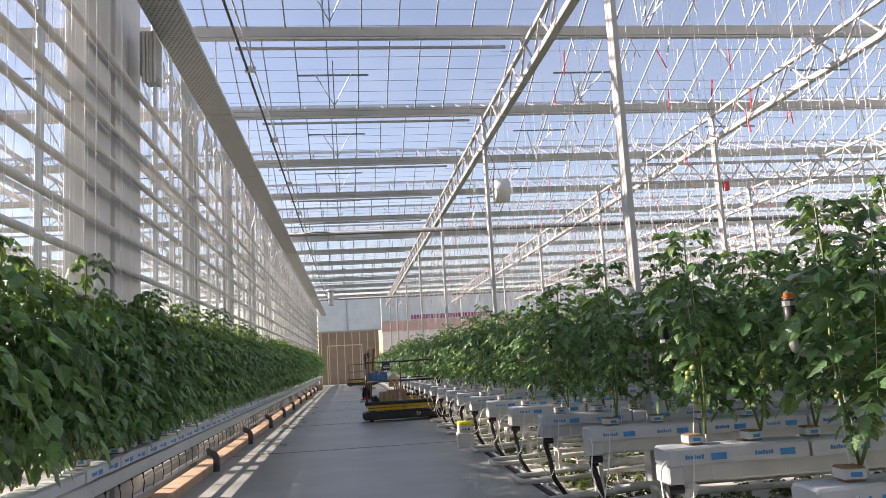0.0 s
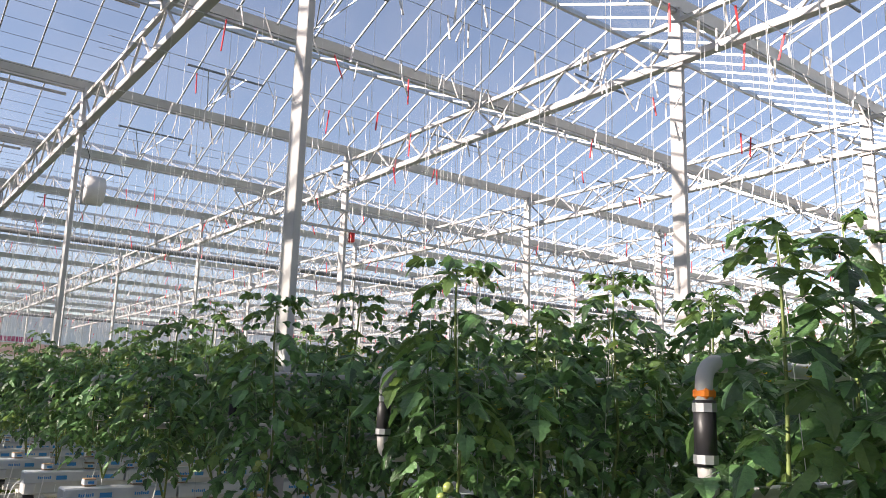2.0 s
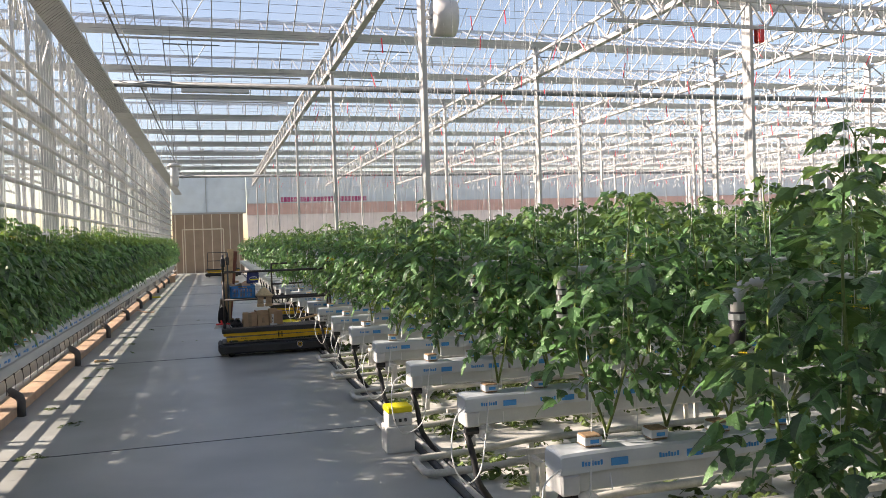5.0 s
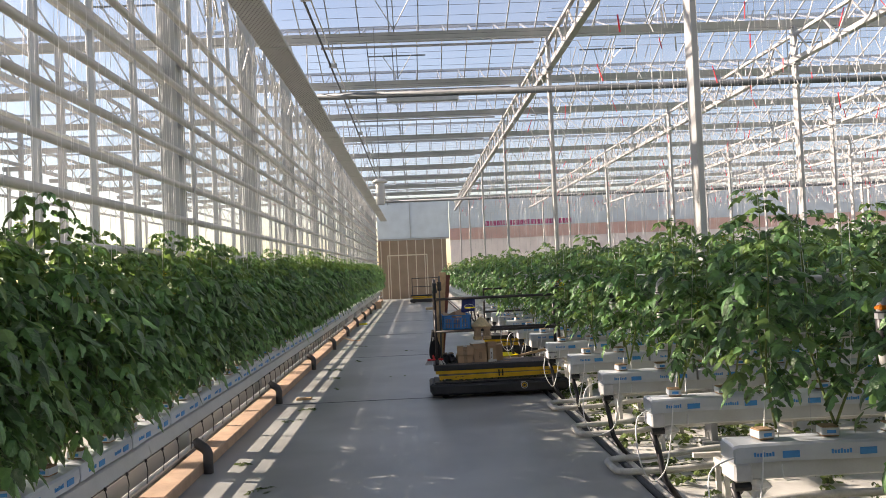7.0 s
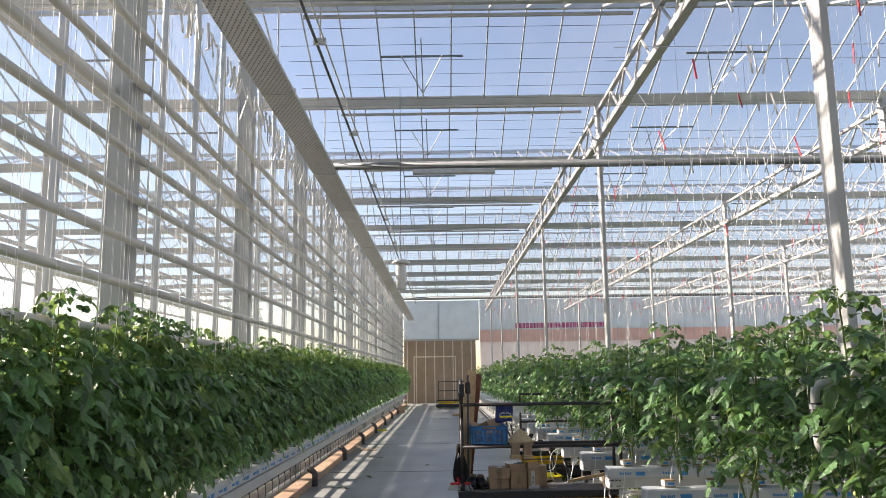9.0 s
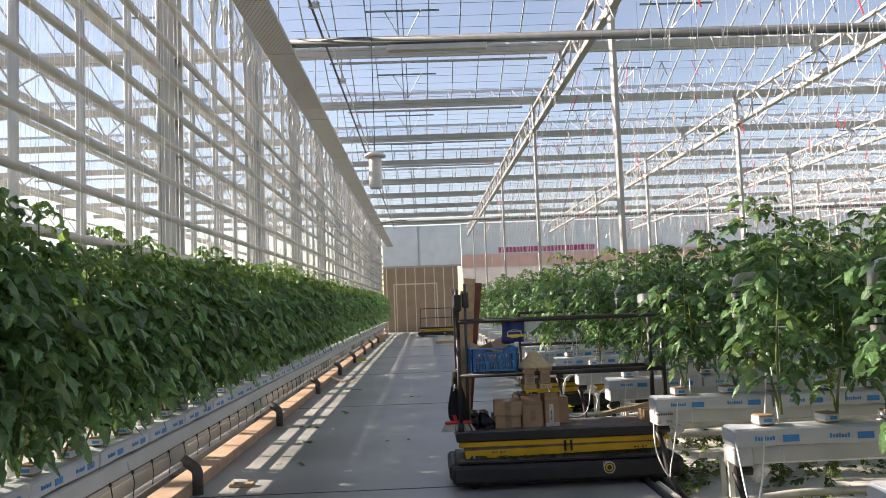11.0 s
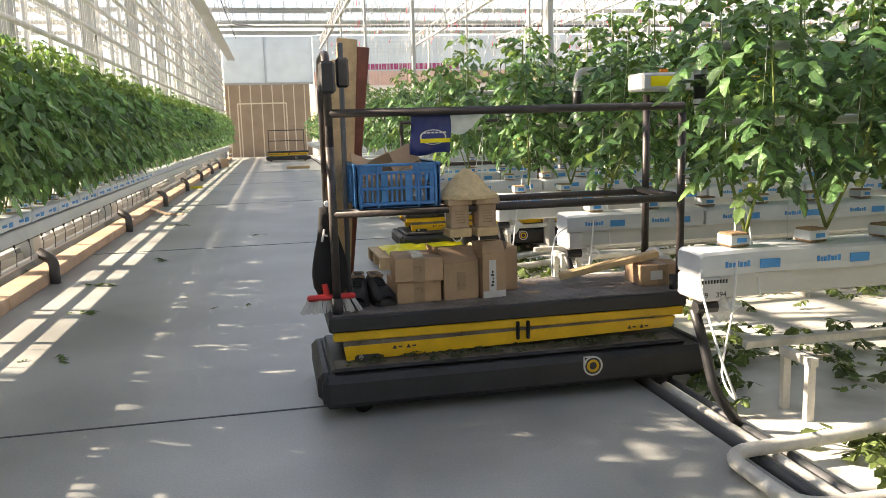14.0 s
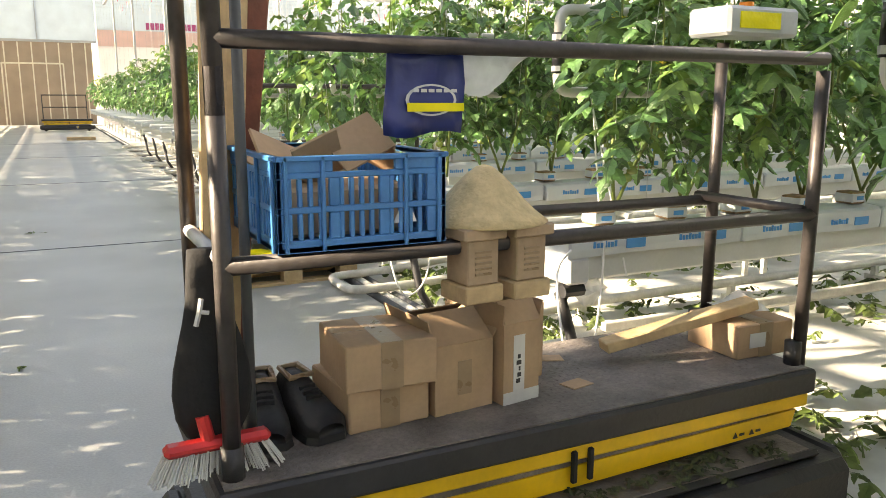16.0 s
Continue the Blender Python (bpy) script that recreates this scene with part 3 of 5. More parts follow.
# neighbouring compartment behind the glass wall
# added sheet far to the left, blocks the bright low sky behind the glass
solo(Geo().box(-32.1, -32.0, Y_BACK, Y_END, -0.1, 5.2), "wall_neighbour", FARWALL, "added grey sheet blocking the bright horizon beyond the neighbouring compartment", "wall", kind="structure")
solo(Geo().box(-16, X_WALL - 0.3, Y_BACK, Y_END, -0.08, -0.02), "neighbour_floor", GROUND, "dull ground of the neighbouring compartment", "floor", kind="structure")
nb_t = thing("neighbour_frame", 0, 0, 0, "white steel frame of the neighbouring greenhouse compartment", "steel frame")
for x in (-6.5, -11.3, -15.8):
    g = Geo()
    for i in range(int((Y_END - Y0) / 1.0)):
        y = Y0 + i
        a, b = (5.65, 6.22) if i % 2 else (6.22, 5.65)
        g.beam((x, y, a), (x, y + 1, b), 0.03)
    tagged(g.obj("bracing", STEEL, nb_t), kind="stuff")
    Geo().beam((x, Y_BACK, 5.6), (x, Y_END, 5.6), 0.1).obj("bottom_chord", STEEL, nb_t)
    Geo().beam((x, Y_BACK, 6.24), (x, Y_END, 6.24), 0.07).obj("top_chord", STEEL, nb_t)
    for k in range(9):
        Geo().box(x - 0.06, x + 0.06, Y0 + k * BAY - 0.06, Y0 + k * BAY + 0.06, 0, 6.68).obj("column", STEEL, nb_t)
for z in (2.2, 2.9, 3.6):
    Geo().tube([(-3.4, Y_BACK, z), (-3.4, Y_END, z)], 0.03, 6).obj("pipe", PIPEWHITE, nb_t)

for y in [Y0 + HALF * k + 0.3 for k in range(0, 17)]:
    solo(Geo().beam((-1.0, y, 6.22), (-1.0, y, Z_GUT + 0.05), 0.02).box(-1.09, -0.92, y - 0.02, y + 0.02, 6.21, 6.3), "shaft_bracket", GALV, "small steel bracket holding the drive shaft to the roof", "bracket", "shaft brackets")
    solo(Geo().beam((-1.0, y, Z_GUT + 0.05), (-1.0, y - 0.3, Z_GUT + 0.05), 0.02), "bracket_arm", GALV, "short steel arm from the roof gutter", "bracket", "bracket arms")


# ---- tomato plants ----
def leaflet(vs, fs, base, d, up, length, width, rng, detail):
    """A folded, toothed leaflet from base along d."""
    side = d.cross(up).normalized()
    nrm = side.cross(d).normalized()
    droop = rng.uniform(0.0, 0.6)
    fold = rng.uniform(-0.7, 0.4)

    def P(t, s):
        return base + d * (length * t) + side * (width * s) + nrm * (fold * abs(s) * width - droop * length * t * t)
    o = len(vs)
    if detail == 2:
        mid = [P(0, 0), P(0.34, 0), P(0.64, 0), P(1, 0)]
        for sg in (1, -1):
            o = len(vs)
            j = [sg * rng.uniform(0.75, 1.2) for _ in range(3)]
            vs += mid + [P(0.06, 0.28 * j[0]), P(0.25, 0.5 * j[0]), P(0.38, 0.36 * j[1]), P(0.55, 0.42 * j[1]), P(0.67, 0.25 * j[2]), P(0.81, 0.22 * j[2])]
            q = [(0, 4, 5), (0, 5, 6, 1), (1, 6, 7), (1, 7, 8, 2), (2, 8, 9), (2, 9, 3)]
            fs += [tuple(o + i for i in (f if sg > 0 else f[::-1])) for f in q]
    elif detail == 1:
        vs += [P(0, 0), P(1, 0), P(0.3, 0.5), P(0.55, 0.3), P(0.66, 0.36), P(0.3, -0.5), P(0.55, -0.3), P(0.66, -0.36)]
        fs += [(o, o + 2, o + 3, o + 1), (o + 3, o + 4, o + 1), (o, o + 1, o + 6, o + 5), (o + 6, o + 1, o + 7)]
    else:
        vs += [P(0, 0), P(0.4, 0.5), P(1, 0), P(0.4, -0.5)]
        fs += [(o, o + 1, o + 2), (o, o + 2, o + 3)]


def leaf(vs, fs, base, az, lift, length, rng, detail):
    """A compound leaf: arching midrib with paired leaflets and one at the tip."""
    out = Vector((math.cos(az), math.sin(az), 0))
    pts = []
    ns = 4
    for i in range(ns + 1):
        t = i / ns
        pts.append(base + out * (length * t * (1 - 0.12 * t)) + Vector((0, 0, length * (lift * t - (0.48 + 0.38 * lift) * t * t))))
    for i in range(ns if detail else 0):
        d = (pts[i + 1] - pts[i]).normalized()
        s = d.cross(Vector((0, 0, 1))).normalized() * (0.0035 if detail == 2 else 0.005)
        o = len(vs)
        vs += [pts[i] - s, pts[i] + s, pts[i + 1] + s * 0.7, pts[i + 1] - s * 0.7]
        fs.append((o, o + 1, o + 2, o + 3))
    up = Vector((0, 0, 1))
    sizes = ((1, 0.62), (2, 0.9), (3, 1.0)) if detail == 2 else ((1, 0.55), (2, 0.85), (3, 1.0)) if detail else ((2, 0.9), (3, 1.1))
    for i, k in sizes:
        d0 = (pts[i + 1] - pts[i - 1]).normalized()
        sd_ = d0.cross(up).normalized()
        for sg in (1, -1):
            dd = (d0 * rng.uniform(0.3, 0.75) + sd_ * sg + Vector((0, 0, rng.uniform(-0.75, 0.12)))).normalized()
            tilt = up + Vector((rng.uniform(-0.8, 0.8), rng.uniform(-0.8, 0.8), 0))
            l = length * (0.35 if detail == 2 else 0.36) * k * rng.uniform(0.8, 1.15)
            leaflet(vs, fs, pts[i], dd, tilt, l, l * (0.78 if detail == 2 else 0.7), rng, detail)
    dd = (pts[ns] - pts[ns - 1]).normalized()
    l = length * (0.38 if detail == 2 else 0.42)
    leaflet(vs, fs, pts[ns] - dd * 0.02, dd, up, l, l * 0.66, rng, detail)


def plant_geo(seed, detail, height, low=0.22):
    """Vertices and faces of a two-stemmed plant standing at the origin on its cube: leaves, young tips, stems, fruits, flowers."""
    rng = random.Random(seed)
    L, Yg, S, F, W = ([], []), ([], []), Geo(), Geo(), Geo()
    T = Geo()
    for sg in (1, -1):
        h = height * rng.uniform(0.84, 1.12)
        lx, ly = rng.uniform(-0.12, 0.12), sg * rng.uniform(0.12, 0.2)
        path = []
        n = 9 if detail else 2
        for i in range(n + 1):
            t = i / n
            path.append(Vector((lx * min(1, t * 3) + 0.02 * math.sin(6 * t + seed), ly * min(1, t * 2.6), h * t)))
        S.tube(path, [0.009 * (1 - 0.55 * i / n) for i in range(n + 1)], 5 if detail == 2 else 3)
        if detail:
            T.tube([path[2] + Vector((0.012, 0, 0)), path[-1] + Vector((0, 0, 0.02)), Vector((path[-1].x, path[-1].y, 4.4))], 0.0015, 3, False)

        def at(t):
            i = min(n - 1, int(t * n))
            return path[i].lerp(path[i + 1], t * n - i)
        count = {2: 32, 1: 20, 0: 10}[detail]
        az = rng.uniform(0, 6.28)
        for i in range(count):
            t = low + (1 - low) * ((i + rng.random() * 0.5) / count) ** 0.9
            az += 2.4 + rng.uniform(-0.4, 0.4)
            top = max(0.0, (t - 0.8) / 0.2)
            length = rng.uniform(0.22, 0.35) * (1 - 0.42 * top) * (0.85 if t < 0.3 else 1) * (1.25 if detail < 2 else 1)
            lift = 0.3 + 0.55 * top + rng.uniform(-0.25, 0.3) - (0.35 if t < 0.4 else 0)
            tgt = Yg if (top > 0.45 or rng.random() < 0.08) else L
            leaf(tgt[0], tgt[1], at(t), az, lift, length, rng, detail)
        for c in range({2: 5, 1: 4, 0: 3}[detail]):
            leaf(Yg[0] if c % 2 else L[0], Yg[1] if c % 2 else L[1], path[-1] - Vector((0, 0, 0.02 + 0.025 * c)), rng.uniform(0, 6.28), rng.uniform(0.7, 1.3), rng.uniform(0.12, 0.2), rng, detail)
        if detail == 2:
            for c in range(1):
                p = at(rng.uniform(0.25, 0.5))
                a = rng.uniform(0, 6.28)
                o = p + Vector((math.cos(a), math.sin(a), -0.4)) * 0.1
                S.tube([p, o], 0.003, 4, False)
                for q in range(rng.randint(2, 4)):
                    r = rng.uniform(0.014, 0.025)
                    F.lathe([(0.004, r), (r * 0.75, r * 0.7), (r, 0), (r * 0.8, -r * 0.65), (0.004, -r * 0.9)], 7,
                            o + Vector((rng.uniform(-0.03, 0.03), rng.uniform(-0.03, 0.03), -0.03 - 0.035 * q)))
            for c in range(2):
                p = at(rng.uniform(0.62, 0.9))
                a = rng.uniform(0, 6.28)
                o = p + Vector((math.cos(a), math.sin(a), 0.1)) * 0.08
                for q in range(4):
                    e = o + Vector((rng.uniform(-0.03, 0.03), rng.uniform(-0.03, 0.03), rng.uniform(-0.02, 0.02)))
                    for k in range(5):
                        b = 2 * math.pi * k / 5
                        u = Vector((math.cos(b), math.sin(b), 0.4))
                        v = Vector((-math.sin(b), math.cos(b), 0)) * 0.004
                        W.add([e - v, e + v, e + u * 0.016], [(0, 1, 2)])
    return L, Yg, S, F, W, T


def mesh_of(name, v, f, material):
    me = bpy.data.meshes.new(name)
    me.from_pydata([tuple(p) for p in v], [], f)
    me.materials.append(material)
    me.polygons.foreach_set("use_smooth", [True] * len(me.polygons))
    me.update()
    return me


PLANT_LABEL = "bushy green tomato plant tied to a string above a white slab"
protos = []
for s in range(11):      # six for the rows across, five with leaves hanging lower for the row along the wall
    L, Yg, S, F, W, T = plant_geo(100 + s, 2, (1.32, 1.42, 1.37, 1.47, 1.4, 1.44)[s % 6], 0.22 if s < 6 else 0.17)
    protos.append([("leaves", mesh_of("leaves", *L, LEAF)), ("young_leaves", mesh_of("young_leaves", *Yg, YOUNG)), ("stem", mesh_of("stem", S.v, S.f, STEM)),
                   ("fruit", mesh_of("fruit", F.v, F.f, FRUIT)), ("flower", mesh_of("flower", W.v, W.f, FLOWER)), ("twine", mesh_of("twine", T.v, T.f, TWINE))])


def plant(x, y, z, rz, k, group, tall):
    t = thing("tomato_plant", x, y, z, PLANT_LABEL, "tomato plant", group, rz=rz)
    t.scale = (1, 1, tall * random.uniform(0.93, 1.06))
    for name, me in protos[k]:
        ob = new(name, me)
        ob.parent = t
        if name in ("fruit", "flower", "leaves", "young_leaves"):
            ob["kind"] = "stuff"
    return t


def soft_rows(name, spots, detail, label, seeds):
    """Many farther plants joined into two meshes under one thing of kind stuff."""
    kinds = [plant_geo(s, detail, 1.45) for s in seeds]
    groups = {"leaves": (LEAF, [(np.array([tuple(p) for p in k[0][0]]), k[0][1]) for k in kinds]),
              "young_leaves": (YOUNG, [(np.array([tuple(p) for p in k[1][0]]), k[1][1]) for k in kinds]),
              "stem": (STEM, [(np.array([tuple(p) for p in k[2].v]), k[2].f) for k in kinds])}
    if detail:
        groups["twine"] = (TWINE, [(np.array([tuple(p) for p in k[5].v]), k[5].f) for k in kinds])
    t = thing(name, 0, 0, 0, label, "tomato plants", kind="stuff")
    for part_name, (material, kk) in groups.items():
        vv, ff, o = [], [], 0
        for i, (x, y, z, a, s) in enumerate(spots):
            v, f = kk[i % len(kk)]
            c, d = math.cos(a), math.sin(a)
            m = np.array(((c, d, 0), (-d, c, 0), (0, 0, 1))) * s
            vv.append(v @ m + (x, y, z))
            ff += [tuple(j + o for j in q) for q in f]
            o += len(v)
        me = bpy.data.meshes.new(part_name)
        me.from_pydata(np.concatenate(vv).tolist(), [], ff)
        me.materials.append(material)
        me.update()
        ob = new(part_name, me)
        ob.parent = t
        ob["kind"] = "stuff"


ROW_Y = [21.6 + 1.615 * k for k in range(-13, 26)]    # crop rows on the right, across the path's direction
Z_TOP = 0.875                                          # top of the slabs' growing cubes
rng = random.Random(5)
random.seed(23)
left_y = [Y_BACK + 0.5 + 0.29 * i for i in range(int((Y_END - Y_BACK - 2) / 0.29))]
X_LEFT = -1.84
far_spots, mid_spots = [], []
for y in left_y:
    y += rng.uniform(-0.08, 0.08)
    if 8.0 < y < 23.5:
        plant(X_LEFT, y, Z_TOP - 0.15, 90 + rng.choice((0, 180)) + rng.uniform(-15, 15), rng.randrange(6, 11), "row along the glass wall", 1.04)
    else:
        (mid_spots if y < 48 else far_spots).append((X_LEFT, y, Z_TOP - 0.15, math.pi / 2 + rng.uniform(-0.3, 0.3), rng.uniform(0.95, 1.1)))
for i in range(92):      # second line of plants behind the first, added to block sun shining through
    mid_spots.append((X_LEFT - 0.1, 7.6 + 0.28 * i, Z_TOP - 0.17, math.pi / 2 + rng.uniform(-0.3, 0.3), rng.uniform(0.9, 1.02)))
for ry in ROW_Y:
    for i in range(36 if ry > 4 else 12):
        x = 2.56 + 0.4 * i + rng.uniform(-0.03, 0.03)
        if min(abs(x - gx) for gx in X_G) < 0.12 and min(abs(ry - Y0 - BAY * k) for k in range(9)) < 0.2:
            continue
        rot = rng.choice((0, 180)) + rng.uniform(-20, 20)
        near = 3.5 < ry < 25
        if near and i < (6 if ry < 14 else 5):
            plant(x + 0.08, ry, Z_TOP - 0.01, rot, rng.randrange(6), "crop rows beside the path", 0.83)
        elif (near and i < 11) or (ry < 40 and i < 7):
            mid_spots.append((x, ry, Z_TOP, radians(rot), rng.uniform(0.8, 0.96)))
        else:
            far_spots.append((x, ry, Z_TOP, radians(rot), rng.uniform(0.8, 0.98)))
    for i in range(24 if ry > 8 else 0):
        x = 19.7 + 1.25 * i + rng.uniform(-0.2, 0.2)
        if ry < 45:
            far_spots.append((x, ry, Z_TOP, rng.uniform(0, 6.28), rng.uniform(0.8, 1.0)))
soft_rows("plant_rows", mid_spots, 1, "dense rows of tomato plants farther from the path", (1, 2, 3, 4))
soft_rows("distant_plant_rows", far_spots, 0, "distant rows of tomato plants filling the greenhouse", (5, 6, 7))


# ---- the platform cart and its load ----
CX, CY = 0.70, 22.03            # front left corner of the cart's bumper


def ring(cx, z, y, r0, r1, n=20):
    g = Geo()
    vs = [(cx + r * math.cos(2 * math.pi * k / n), yy, z + r * math.sin(2 * math.pi * k / n)) for yy in (y, y + 0.003) for r in (r0, r1) for k in range(n)]
    fs = []
    for k in range(n):
        j = (k + 1) % n
        fs += [(k, j, n + j, n + k), (2 * n + k, 3 * n + k, 3 * n + j, 2 * n + j), (n + k, n + j, 3 * n + j, 3 * n + k), (k, 2 * n + k, 2 * n + j, j)]
    return g.add(vs, fs)


def cart(x, y, label, group):
    """Rail cart: black bumper chassis on wheels, yellow lift frame, dark deck."""
    t = thing("platform_cart", x, y, 0, label, "cart", group)
    g = Geo().box(0.0, 2.0, 0.0, 0.80, 0.055, 0.215, 0.03)
    g.box(0.05, 1.91, 0.06, 0.74, 0.215, 0.24, 0.02)
    ch = g.obj("bumper_chassis", BLACKP, t, "scuffed black moulded bumper")
    for a, b in ((-0.02, 0.06), (1.95, 2.03)):
        Geo().box(a, b, 0.05, 0.75, 0.08, 0.225, 0.028).obj("end_bumper", BLACKP, t)
    Geo().box(0.07, 1.87, 0.075, 0.2, 0.24, 0.244).obj("dirt_strip", DECK, ch, "dirt and leaf crumbs on the chassis")
    lg = ring(1.36, 0.16, -0.004, 0.043, 0.052).obj("round_mark", WHITEP, ch)
    ring(1.36, 0.16, -0.004, 0.02, 0.033).obj("inner_mark", YELLOW, lg)
    gm = Geo().box(1.308, 1.314, -0.004, -0.001, 0.16, 0.212).box(1.308, 1.36, -0.004, -0.001, 0.206, 0.212)
    gm.obj("mark_corner", WHITEP, lg)
    wheel = Geo().tube([(1.78, 0.06, 0.06), (1.78, 0.14, 0.06)], 0.06, 14)
    wheel.obj("wheel", BLACKHOSE, t, smooth=True)
    Geo().tube([(0.2, 0.1, 0.05), (0.2, 0.18, 0.05)], 0.05, 14).obj("wheel", BLACKHOSE, t, smooth=True)
    Geo().tube([(0.2, 0.62, 0.05), (0.2, 0.7, 0.05)], 0.05, 14).obj("wheel", BLACKHOSE, t, smooth=True)
    Geo().tube([(1.78, 0.62, 0.06), (1.78, 0.7, 0.06)], 0.06, 14).obj("wheel", BLACKHOSE, t, smooth=True)
    for yy in (0.16, 0.6):
        lo = Geo().add([(px, yy + a, pz) for a in (0, 0.05) for px, pz in ((0.13, 0.25), (0.24, 0.25), (1.88, 0.285), (1.9, 0.34), (0.12, 0.32))],
                       [(4, 3, 2, 1, 0), (5, 6, 7, 8, 9), (0, 1, 6, 5), (1, 2, 7, 6), (2, 3, 8, 7), (3, 4, 9, 8), (4, 0, 5, 9)])
        lo.obj("lift_arm", YELLOW, t)
        Geo().box(0.07, 1.94, yy - 0.012, yy + 0.05, 0.35, 0.40, 0.006).obj("lift_frame", YELLOW, t)
        Geo().box(0.12, 1.78, yy + 0.006, yy + 0.044, 0.315, 0.352).obj("lift_gap", DECK, t)
        Geo().box(0.17, 0.3, yy - 0.02, yy + 0.04, 0.23, 0.275, 0.012).obj("pivot_bracket", BLACKP, t)
        Geo().tube([(0.2, yy - 0.028, 0.268), (0.2, yy - 0.02, 0.268)], 0.012, 8).obj("bolt", ALU, t)
    for xx in (1.0, 1.055):
        Geo().box(xx, xx + 0.018, 0.135, 0.15, 0.29, 0.385, 0.004).obj("latch", CLOTH, t)
    for xx in (0.36, 0.43, 1.62, 1.69):
        Geo().add([(xx, 0.157, 0.292), (xx + 0.024, 0.157, 0.292), (xx + 0.012, 0.157, 0.313)], [(0, 1, 2)]).box(xx + 0.03, xx + 0.05, 0.156, 0.158, 0.297, 0.305).obj("warning_mark", INK, t)
    Geo().box(0.05, 1.95, 0.13, 0.75, 0.40, 0.478, 0.008).obj("deck_frame", BLACKP, t)
    dk = Geo().box(0.07, 1.93, 0.15, 0.735, 0.478, 0.483).obj("deck_plate", DECK, t, "dirty brown chequer plate")
    if group and y < 25:
        g = Geo()
        for i in range(60):
            for j in range(19):
                px, py_ = 0.09 + 0.0305 * i, 0.165 + 0.03 * j
                dx, dy = (0.011, 0.004) if (i + j) % 2 else (0.004, 0.011)
                g.add([(px - dx, py_, 0.4828), (px, py_ - dy, 0.4828), (px + dx, py_, 0.4828), (px, py_ + dy, 0.4828), (px, py_, 0.4852)], [(0, 1, 4), (1, 2, 4), (2, 3, 4), (3, 0, 4)])
        tagged(g.obj("tread", DECK, t), kind="stuff")
    return t


main = cart(CX, CY, "yellow and black platform cart loaded with crate and boxes", "platform carts")
R = 0.021
rails = {}
for xx, yy, top in ((0.10, 0.2, 1.40), (1.94, 0.2, 1.42), (1.95, 0.63, 1.53)):
    Geo().tube([(xx, yy, 0.47), (xx, yy, top)], R, 10).obj("upright", DARKSTEEL, main, smooth=True)
Geo().tube(bend([(0.10, 0.2, 1.3), (0.10, 0.2, 1.74), (0.10, 0.66, 1.74), (0.10, 0.66, 0.47)], 0.1), R, 10).obj("end_hoop", DARKSTEEL, main, smooth=True)
for z in (0.975, 1.457):
    Geo().tube([(0.10, 0.2, z), (1.945, 0.2, z)], R, 10).obj("front_rail", DARKSTEEL, main, smooth=True)
Geo().tube([(0.10, 0.66, 0.975), (1.93, 0.63, 0.975)], 0.019, 10).obj("back_rail", DARKSTEEL, main, smooth=True)
for xx in (0.10, 1.90):
    for z in (0.99,):
        Geo().tube([(xx, 0.2, z), (xx, 0.66, z)], 0.017, 8).obj("cross_rail", GREYP if xx < 1 else DARKSTEEL, main, smooth=True)
Geo().box(0.065, 0.14, 0.16, 0.26, 1.55, 1.7, 0.012).obj("corner_housing", BLACKP, main)
Geo().box(0.15, 0.21, 0.22, 0.28, 1.58, 1.72, 0.01).obj("corner_housing", DARKSTEEL, main)
for xx in (0.10, 1.91):
    for yy in (0.2, 0.64):
        Geo().tube([(xx, yy, 0.47), (xx, yy, 0.56)], 0.027, 10).obj("socket", BLACKP, main, smooth=True)
ctl = Geo().box(1.88, 2.22, 0.54, 0.74, 1.55, 1.65, 0.012).obj("control_box", GREYP, main, "grey control box with yellow plate and orange button")
Geo().box(1.93, 2.12, 0.535, 0.54, 1.575, 1.63).obj("plate", YELLOWP, ctl)
Geo().tube([(2.06, 0.64, 1.65), (2.06, 0.64, 1.675)], 0.025, 10).obj("button", ORANGE, ctl)

# second cart deeper in its lane, far cart at the path's end
second = cart(1.85, 26.76, "empty yellow and black platform cart standing in a crop lane", "platform carts")
third = cart(0.2, 56.2, "distant yellow platform cart with a thin guard rail", "platform carts")
for t_, x1 in ((second, 1.77), (third, 1.77)):
    for xx in (0.13, x1):
        Geo().tube([(xx, 0.66, 0.47), (xx, 0.66, 1.46)], R, 8).obj("upright", DARKSTEEL, t_)
    for z in (0.95, 1.44):
        Geo().tube([(0.13, 0.66, z), (x1, 0.66, z)], R, 8).obj("back_rail", DARKSTEEL, t_)


